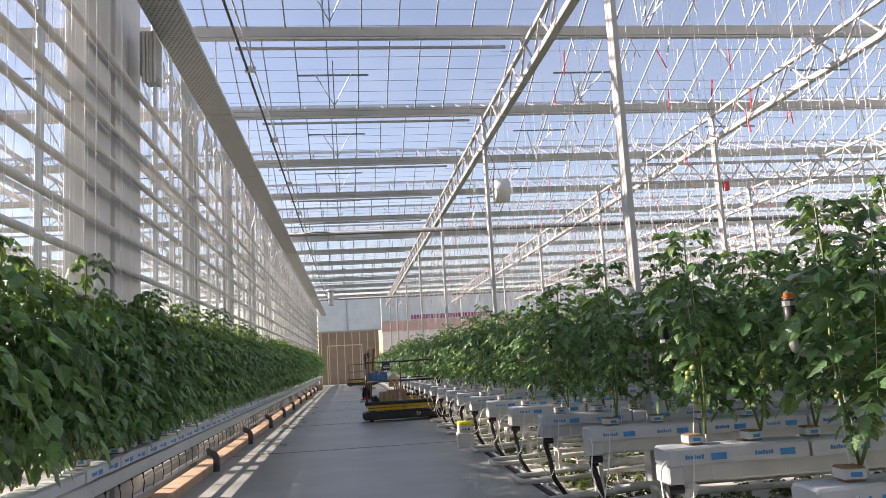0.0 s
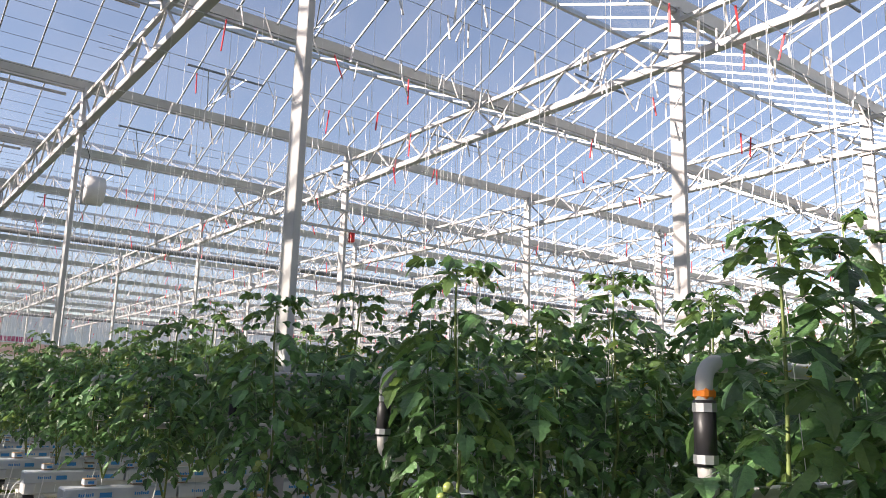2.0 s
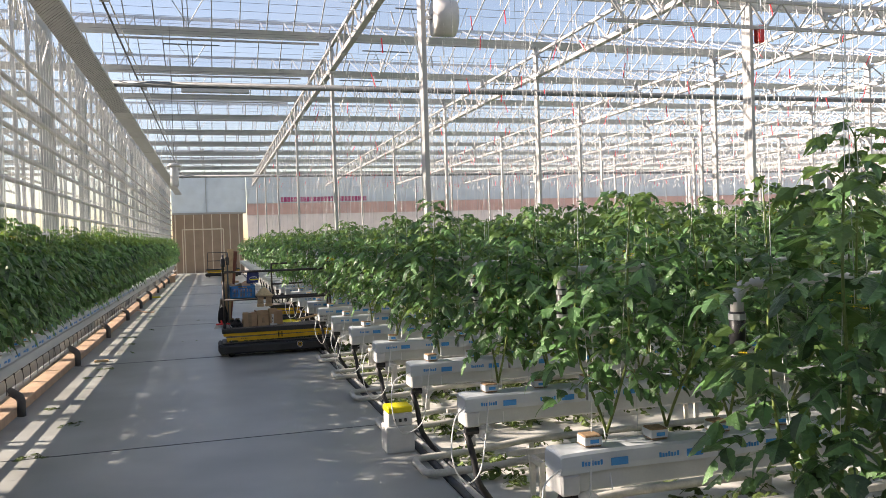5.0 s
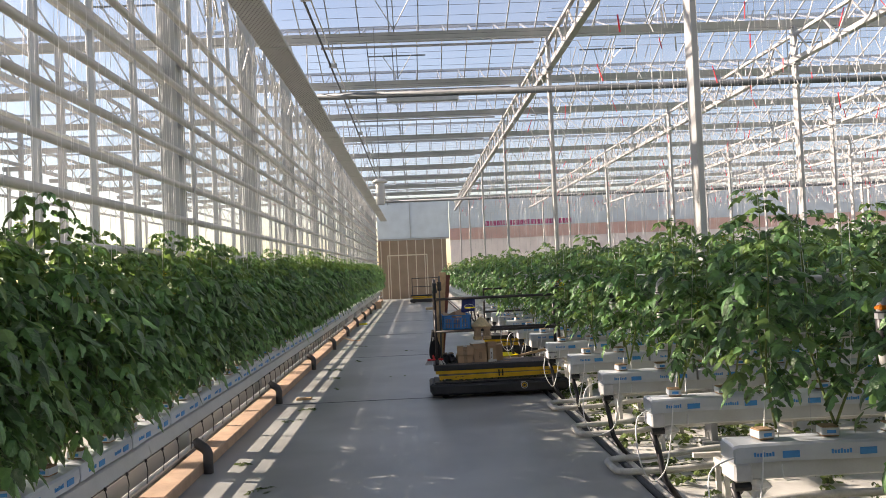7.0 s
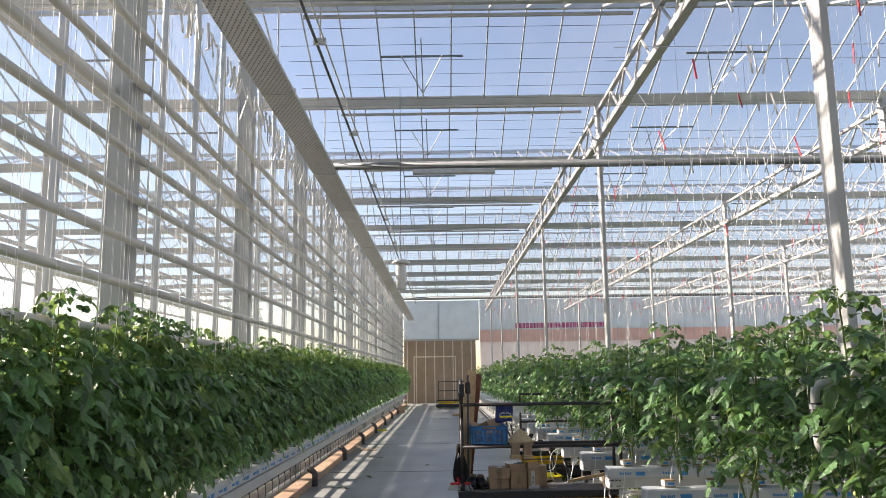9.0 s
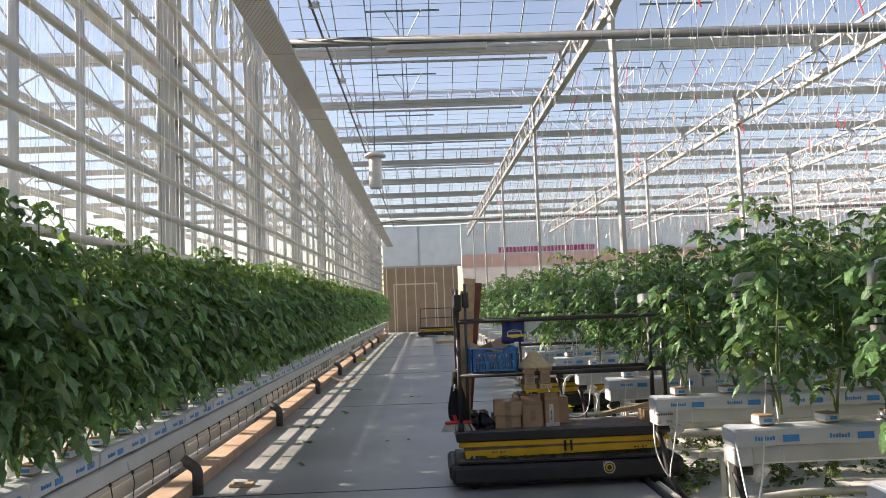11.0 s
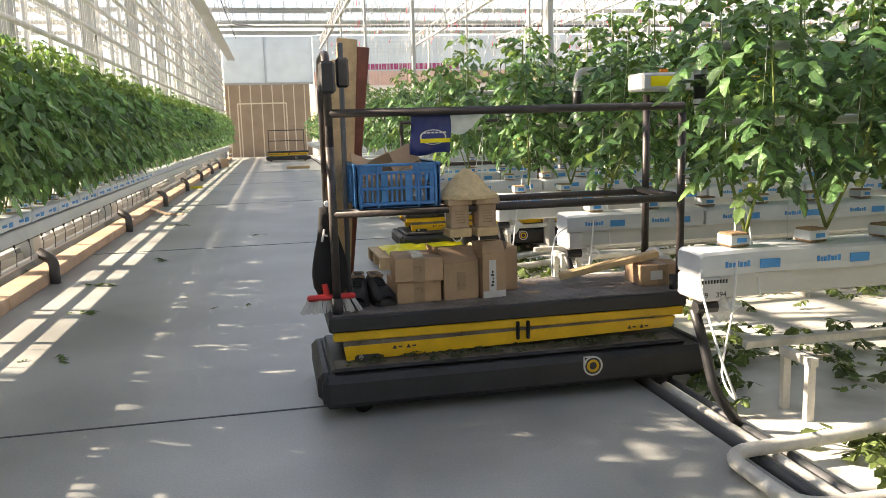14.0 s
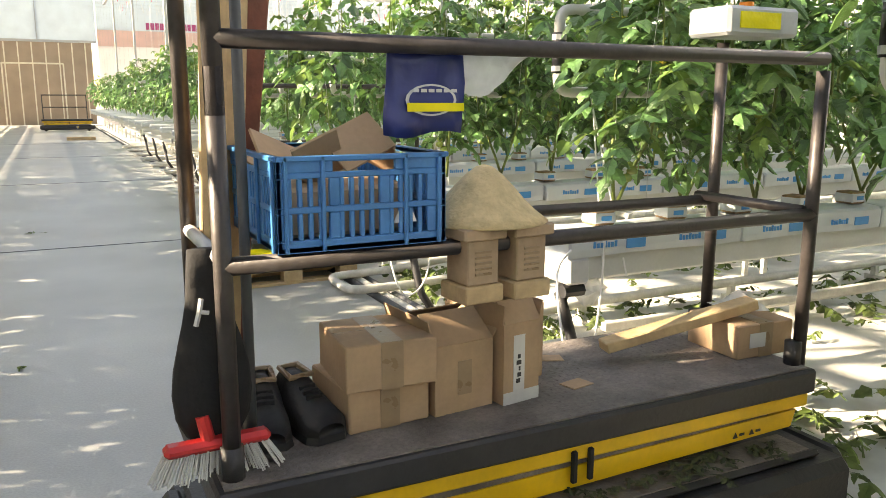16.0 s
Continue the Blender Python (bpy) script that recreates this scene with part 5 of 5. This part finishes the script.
Geo().tube([(0, 0, 0.5), (0, 0, 3.4)], 0.006, 5).obj("cord", CABLE, lamp)


# ---- growing gutters, slabs, heating pipes ----
def gutter_row(y, x0, x1, detail):
    """One row: white channel with end box, slabs with blue marks, supports."""
    t = thing("growing_gutter", 0, y, 0, "white growing gutter carrying plastic-wrapped slabs beside the path", "gutter", "growing gutters")
    g = Geo()
    g.add([(x, a, z) for x in (x0 + 0.04, x1) for a, z in ((-0.083, 0.694), (-0.083, 0.6), (-0.06, 0.585), (0.06, 0.585), (0.083, 0.6), (0.083, 0.694), (0.07, 0.694), (0.07, 0.64), (-0.07, 0.64), (-0.07, 0.694))],
          [(i, (i + 1) % 10, 10 + (i + 1) % 10, 10 + i) for i in range(10)])
    g.obj("channel", GUTTER, t)
    if detail:
        Geo().box(x0 + 0.02, x0 + 0.13, -0.105, 0.105, 0.58, 0.692, 0.012).obj("end_box", WHITEP, t)
        f = Geo().tube([(x0 + 0.08, 0, 0.575), (x0 + 0.08, 0.02, 0.515), (x0 + 0.1, 0.05, 0.495)], 0.03, 8)
        f.tube([(x0 + 0.03, -0.05, 0.545), (x0 + 0.13, -0.05, 0.545)], 0.028, 8)
        f.obj("outlet_fitting", BLACKHOSE, t)
    n = int((x1 - x0) / 2.4)
    for k in range(min(n, 3 if detail else 1)):
        for xs in ((x0 + 0.6 + 2.4 * k),):
            for sy in (-0.09, 0.09):
                Geo().box(xs - 0.02, xs + 0.02, sy - 0.015, sy + 0.015, -0.04, 0.234).obj("support_leg", PIPEOLD, t)
            Geo().box(xs - 0.02, xs + 0.02, -0.12, 0.12, 0.235, 0.275).obj("cross_bar", PIPEOLD, t)
            Geo().tube([(xs, 0.115, 0.68), (xs, 0.2, 5.3)], 0.002, 3, False).obj("hanging_wire", ALU, t)
    return t


slab_me = Geo()
prof = [(-0.10, 0.0), (-0.105, 0.03), (-0.104, 0.094), (-0.092, 0.108), (0, 0.112), (0.092, 0.108), (0.104, 0.094), (0.105, 0.03), (0.10, 0.0)]
xs = [0.0, 0.012, 0.04, 0.3, 0.55, 0.8, 0.91, 0.938, 0.95]
for i, x in enumerate(xs):
    k = 0.86 if i in (0, 8) else (0.97 if i in (1, 7) else 1.0)
    slab_me.v += [(x, a * (1 if 0 < i < 8 else 0.96), z * k + 0.004 * math.sin(9 * x + 20 * a)) for a, z in prof]
for i in range(len(xs) - 1):
    for j in range(8):
        a = i * 9 + j
        slab_me.f.append((a, a + 9, a + 10, a + 1))
slab_me.f += [tuple(range(9)), tuple(range(72, 81))[::-1]]


def slab_proto():
    t = thing("growing_slab", 0, 0, 0, "white plastic-wrapped growing slab with blue printed marks in a gutter", "slab", "growing slabs")
    slab_me.obj("film", SLAB, t)
    for x in (0.12, 0.58):
        g = Geo().box(x + 0.17, x + 0.27, -0.109, -0.1045, 0.022, 0.062)
        g.box(x + 0.17, x + 0.27, 0.1045, 0.109, 0.022, 0.062)
        g.obj("blue_mark", BLUEPRINT, t)
        g = Geo()
        for i in range(7):
            g.box(x + 0.018 * i, x + 0.018 * i + 0.012, -0.108, -0.1045, 0.034, 0.054 if i % 3 else 0.06)
        g.obj("blue_lettering", BLUEPRINT, t)
    return t


def cube_proto():
    t = thing("growing_cube", 0, 0, 0, "brown growing cube in a printed white wrapper on a slab", "growing cube", "growing cubes")
    Geo().box(-0.05, 0.05, -0.05, 0.05, 0.0, 0.062, 0.006).obj("block", CUBE, t)
    Geo().box(-0.052, 0.052, -0.052, 0.052, 0.008, 0.055, 0.004).obj("wrapper", SLAB, t)
    Geo().box(-0.02, 0.03, -0.0545, -0.0522, 0.02, 0.04).obj("blue_mark", BLUEPRINT, t)
    return t


slab0, cube0 = slab_proto(), cube_proto()
slab0.matrix_basis = pose(X_LEFT, 9.0, 0.62, 0, 0, 90)
cube0.matrix_basis = pose(X_LEFT, 9.2, 0.735)
rng = random.Random(9)
ROWNEAR = [y for y in ROW_Y if 3.5 < y < 32]
for y in ROW_Y:
    gutter_row(y, 2.32, 21.0, y in ROWNEAR)
for y in ROWNEAR:
    for k in range(5 if y > 14 else 3):
        copy_thing(slab0, pose(2.34 + 0.97 * k, y, 0.695, rng.uniform(-1, 1), 0, rng.uniform(-0.6, 0.6)))
    for k in range(6 if y > 14 else 4):
        copy_thing(cube0, pose(2.56 + 0.4 * k, y, 0.81, 0, 0, rng.uniform(-12, 12)))
rest = Geo()
for y in ROW_Y:
    a = 2.34 + 0.97 * ((5 if y > 14 else 3) if y in ROWNEAR else 0)
    rest.box(a, 20.5, y - 0.1, y + 0.1, 0.695, 0.8, 0.02)
solo(rest, "slab_row", SLAB, "rows of white plastic-wrapped growing slabs", "slabs", kind="stuff")

# left row gutter, sloped film and clips
t = thing("growing_gutter", 0, 0, 0, "long white growing gutter beside the glass wall", "gutter", "growing gutters")
for k in range(18):
    y0 = Y_BACK + 0.3 + 4.0 * k
    if y0 + 4 < Y_END:
        g = Geo()
        g.add([(x, y, z) for y in (y0, y0 + 3.99) for x, z in ((-1.745, 0.57), (-1.72, 0.47), (-1.74, 0.45), (-1.90, 0.45), (-1.94, 0.62), (-1.925, 0.62), (-1.92, 0.58), (-1.76, 0.58))],
              [(i, (i + 1) % 8, 8 + (i + 1) % 8, 8 + i) for i in range(8)])
        g.obj("channel", GUTTER, t)
Geo().tube([(-1.735, Y_BACK + 0.3, 0.27), (-1.735, Y_END - 1, 0.27)], 0.025, 8).obj("lower_pipe", PIPEWHITE, t)
g = Geo()
g.tube([(-1.72, Y_BACK + 0.3, 0.46), (-1.72, Y_END - 1, 0.46)], 0.005, 5)
clips = g.obj("irrigation_tube", BLACKHOSE, t)
y = 9.0
clip_me = Geo().tube([(-1.715, 0, 0.46), (-1.70, 0, 0.38), (-1.71, 0.0, 0.27)], 0.0045, 5).box(-1.722, -1.704, -0.008, 0.008, 0.445, 0.47)
while y < 34:
    ob = clip_me.obj("tube_clip", BLACKHOSE, t) if y == 9.0 else None
    if ob is None:
        ob = new("tube_clip", clip_data)
        ob.parent = t
    clip_data = ob.data
    ob.location.y = y
    y += 0.42
for i in range(26):
    y = 9.02 + 0.97 * i
    copy_thing(slab0, pose(X_LEFT, y, 0.60, 0, 0, 90)) if i else None
    for d in (0.2, 0.7):
        copy_thing(cube0, pose(X_LEFT, y + d, 0.715, 0, 0, rng.uniform(-10, 10))) if i else None
slab0.matrix_basis = pose(X_LEFT, 9.02, 0.60, 0, 0, 90)
cube0.matrix_basis = pose(X_LEFT, 9.22, 0.715)
solo(Geo().box(X_LEFT - 0.1, X_LEFT + 0.1, 34.4, Y_END - 1, 0.585, 0.695, 0.02).box(X_LEFT - 0.1, X_LEFT + 0.1, Y_BACK + 0.4, 9.0, 0.585, 0.695, 0.02), "slab_row", SLAB, "row of white slabs beside the glass wall", "slabs", kind="stuff")

# grey drain stubs on the kerb
stub_g = Geo().tube(bend([(-1.72, 0.06, 0.3), (-1.58, 0.0, 0.22), (-1.58, 0.0, 0.0)], 0.05), 0.05, 10)
stub0 = None
for y in (14.3, 18.35, 22.4, 26.45, 30.5, 34.55, 38.6, 42.7, 46.8, 50.9):
    if stub0 is None:
        stub0 = tagged(stub_g.obj("drain_pipe", mat("grey_brown_pipe", (0.075, 0.07, 0.068), 0.6, 0, 0.2, 12), None, "", True), "grey bent drain pipe standing against the plank kerb", "pipe", "drain pipes")
        stub0.location.y = y
    else:
        copy_thing(stub0, pose(0, y, 0))

# grow pipe with upright end loop for each row
def grow_pipe():
    t = thing("grow_pipe", 0, 0, 0, "white heating pipe loop with black rubber sleeve at the row end", "pipe", "grow pipes")
    x = 2.6
    Geo().tube(bend([(x, 0, 1.60), (x, 0, 1.735), (7.5, 0, 1.735)], 0.07), 0.025, 9).obj("upper_pipe", PIPEWHITE, t, smooth=True)
    Geo().tube(bend([(x, 0, 1.48), (x, 0, 1.365), (7.5, 0, 1.365)], 0.07), 0.025, 9).obj("lower_pipe", PIPEWHITE, t, smooth=True)
    Geo().tube([(x, 0, 1.45), (x, 0, 1.63)], 0.031, 9).obj("rubber_sleeve", BLACKHOSE, t, smooth=True)
    for z in (1.47, 1.61):
        Geo().tube([(x, 0, z - 0.012), (x, 0, z + 0.012)], 0.034, 9).obj("hose_clamp", ALU, t)
    return t


pipe0 = grow_pipe()
py = [y + 0.39 for y in ROW_Y if y < 45]
pipe0.matrix_basis = pose(0, py[0], 0)
for y in py[1:]:
    copy_thing(pipe0, pose(0, y, 0))
for y in [py[i] for i in (3, 8, 13, 18)]:
    solo(Geo().box(2.575, 2.625, y - 0.026, y + 0.026, 1.633, 1.663, 0.008), "row_marker", ORANGE, "small orange and white marker clip on a pipe loop", "marker", "row markers")

# pipe rails with U ends in each lane, dark trunk pipes along the path edge
def rail_loop():
    t = thing("pipe_rail", 0, 0, 0, "worn white pipe rails joined by a U bend on the floor", "pipe rail", "pipe rails")
    Geo().tube(bend([(14, -0.26, 0.11), (3.3, -0.26, 0.10), (2.8, -0.26, 0.052), (2.24, -0.24, 0.045), (2.24, 0.24, 0.045), (2.8, 0.26, 0.052), (3.3, 0.26, 0.10), (14, 0.26, 0.11)], 0.13), 0.031, 9).obj("rail", PIPEOLD, t, smooth=True)
    for x in (3.35, 4.6, 6.1):
        Geo().box(x - 0.02, x + 0.02, -0.33, 0.33, -0.03, 0.01).obj("sleeper", PIPEOLD, t)
        for sy in (-0.26, 0.26):
            Geo().box(x - 0.022, x + 0.022, sy - 0.022, sy + 0.022, 0.0, 0.085, 0.004).obj("stand", PIPEOLD, t)
    return t


rail0 = rail_loop()
lanes = [y - 0.72 for y in ROW_Y if y < 45 and abs(y - 0.72 - 22.45) > 0.5]
rail0.matrix_basis = pose(0, lanes[0], 0)
for y in lanes[1:]:
    copy_thing(rail0, pose(0, y, 0))
for x, r, mt in ((2.43, 0.03, CABLE), (2.495, 0.03, PIPEOLD), (2.56, 0.026, CABLE)):
    solo(Geo().tube([(x, Y_BACK + 1, -0.014), (x, 60, -0.014)], r, 8), "trunk_pipe", mt, "trunk pipe lying along the edge of the path", "pipe", "trunk pipes", smooth=True)
# raised pale supply pipes under the gutters
for y in [q for q in ROW_Y if 3 < q < 40]:
    solo(Geo().box(2.75, 15, y + 0.16, y + 0.2, 0.26, 0.30, 0.004), "support_beam", PIPEOLD, "pale support beam under a growing gutter", "beam", "support beams")

# black drain hoses from the gutter ends
hose0 = None
for y in [q for q in ROW_Y if 3 < q < 40]:
    g = Geo().tube(bend([(2.37, y, 0.53), (2.41, y - 0.02, 0.38), (2.42, y - 0.1, 0.18), (2.55, y - 0.12, -0.02)], 0.05), 0.024, 9)
    if hose0 is None:
        hose0 = solo(g, "drain_hose", BLACKHOSE, "black ribbed drain hose from gutter end to floor", "hose", "drain hoses", smooth=True)
        h0 = y
    else:
        copy_thing(hose0, pose(0, y - h0, 0))
# milky film wrapped round the gutter outlets
rng = random.Random(55)
wrap0 = None
for y in ROWNEAR:
    if wrap0 is None:
        g = Geo().lathe([(0.018, -0.08), (0.035, -0.04), (0.055, 0.0), (0.04, 0.02), (0.015, 0.03)], 9)
        g.v = [(x * 1.5 * (1 + rng.uniform(-0.25, 0.25)), yy * (1 + rng.uniform(-0.25, 0.25)), z + rng.uniform(-0.012, 0.012)) for x, yy, z in g.v]
        wrap0 = solo(g, "outlet_wrap", CLEARBAG, "crumpled milky plastic film round the gutter outlet", "plastic film", "outlet wraps")
        wrap0.matrix_basis = pose(2.5, y - 0.02, 0.545)
    else:
        copy_thing(wrap0, pose(2.5, y - 0.02, 0.545, 0, 0, rng.uniform(-30, 30)))
# pale strings tied from each grow pipe down to the gutter
string0 = None
for y in ROWNEAR:
    if string0 is None:
        string0 = thing("support_string", 0, y, 0, "pair of pale strings tied from pipe loop to gutter", "string", "support strings")
        for a, b in (((2.78, 0.38, 1.345), (2.62, -0.13, 0.6)), ((2.79, 0.38, 1.345), (2.5, -0.12, 0.66))):
            Geo().tube([a, b], 0.004, 5, False).obj("string", TWINE, string0)
    else:
        copy_thing(string0, pose(0, y, 0))
# thin white drip tubes looping at the row ends
rng = random.Random(21)
for y in [q for q in ROW_Y if 4 < q < 34]:
    a, b = rng.uniform(0.1, 0.25), rng.uniform(-0.12, 0.12)
    pts = [(2.33, y - 0.13, 0.735), (2.26 + b, y - 0.2, 0.67), (2.19 + b, y - 0.24 - a, 0.46), (2.28 + b, y - 0.22 - a, 0.26), (2.41, y - 0.18, 0.28), (2.48, y - 0.14, 0.55), (2.52, y - 0.1, 0.8)]
    sm = []
    for i in range(len(pts) - 1):
        p0, p1, p2, p3 = (Vector(pts[max(0, min(len(pts) - 1, i + k))]) for k in (-1, 0, 1, 2))
        for s in range(5):
            u = s / 5
            sm.append(0.5 * ((2 * p1) + (p2 - p0) * u + (2 * p0 - 5 * p1 + 4 * p2 - p3) * u * u + (3 * p1 - p0 - 3 * p2 + p3) * u ** 3))
    solo(Geo().tube(sm, 0.0055, 5, False), "drip_tube", TWINE, "thin white irrigation tube looped at the gutter end", "tube", "drip tubes", smooth=True)

# hanging sticks and tags on wires under the roof, crop wires
wires = Geo()
sticks, tags = Geo(), Geo()
rng = random.Random(31)
for ry in ROW_Y:
    for off in (-0.2, 0.2):
        wires.beam((2.6, ry + off, 5.5), (X_FAR - 2, ry + off, 5.5), 0.006)
    x = 3.0 + rng.random()
    while x < 44:
        n = rng.choice((1, 2))
        for _ in range(n):
            a = rng.uniform(-0.12, 0.12)
            b = rng.uniform(-0.1, 0.1)
            px, pyy = x + rng.uniform(-0.15, 0.15), ry + rng.choice((-0.2, 0.2))
            l = rng.uniform(0.2, 0.34)
            (tags if rng.random() < 0.09 else sticks).beam((px, pyy, 5.51), (px + a, pyy + b, 5.51 - l), 0.022, 0.01)
        x += rng.uniform(0.18, 0.5) * (1 if x < 20 else 1.2)
solo(wires, "crop_wire", ALU, "thin crop wires strung under the girders", "wire", kind="stuff")
solo(sticks, "string_hook", WHITEP, "white hooks with wound string hanging on the crop wires", "string hooks", kind="stuff")
solo(tags, "red_tag", PINKCLIP, "narrow red marker strips hanging on the crop wires", "tags", kind="stuff")

# cut leaves on the ground sheet and the path
lit = ([], [])
rng = random.Random(41)
for ry in [q for q in ROW_Y if 4 < q < 34]:
    for _ in range(130):
        x, y = 2.75 + rng.random() ** 1.6 * 5, ry - 0.8 + rng.gauss(0, 0.3)
        leaf(lit[0], lit[1], Vector((x, y, 0.0 + rng.uniform(0, 0.04))), rng.uniform(0, 6.28), rng.uniform(0.45, 0.62), rng.uniform(0.15, 0.3), rng, 1)
lm = solo(Geo(), "cut_leaves", LITTER, "cut green leaves strewn on the ground sheet", "leaves", kind="stuff")
lm.data.from_pydata([(p.x, p.y, max(p.z, -0.01)) for p in lit[0]], [], lit[1])
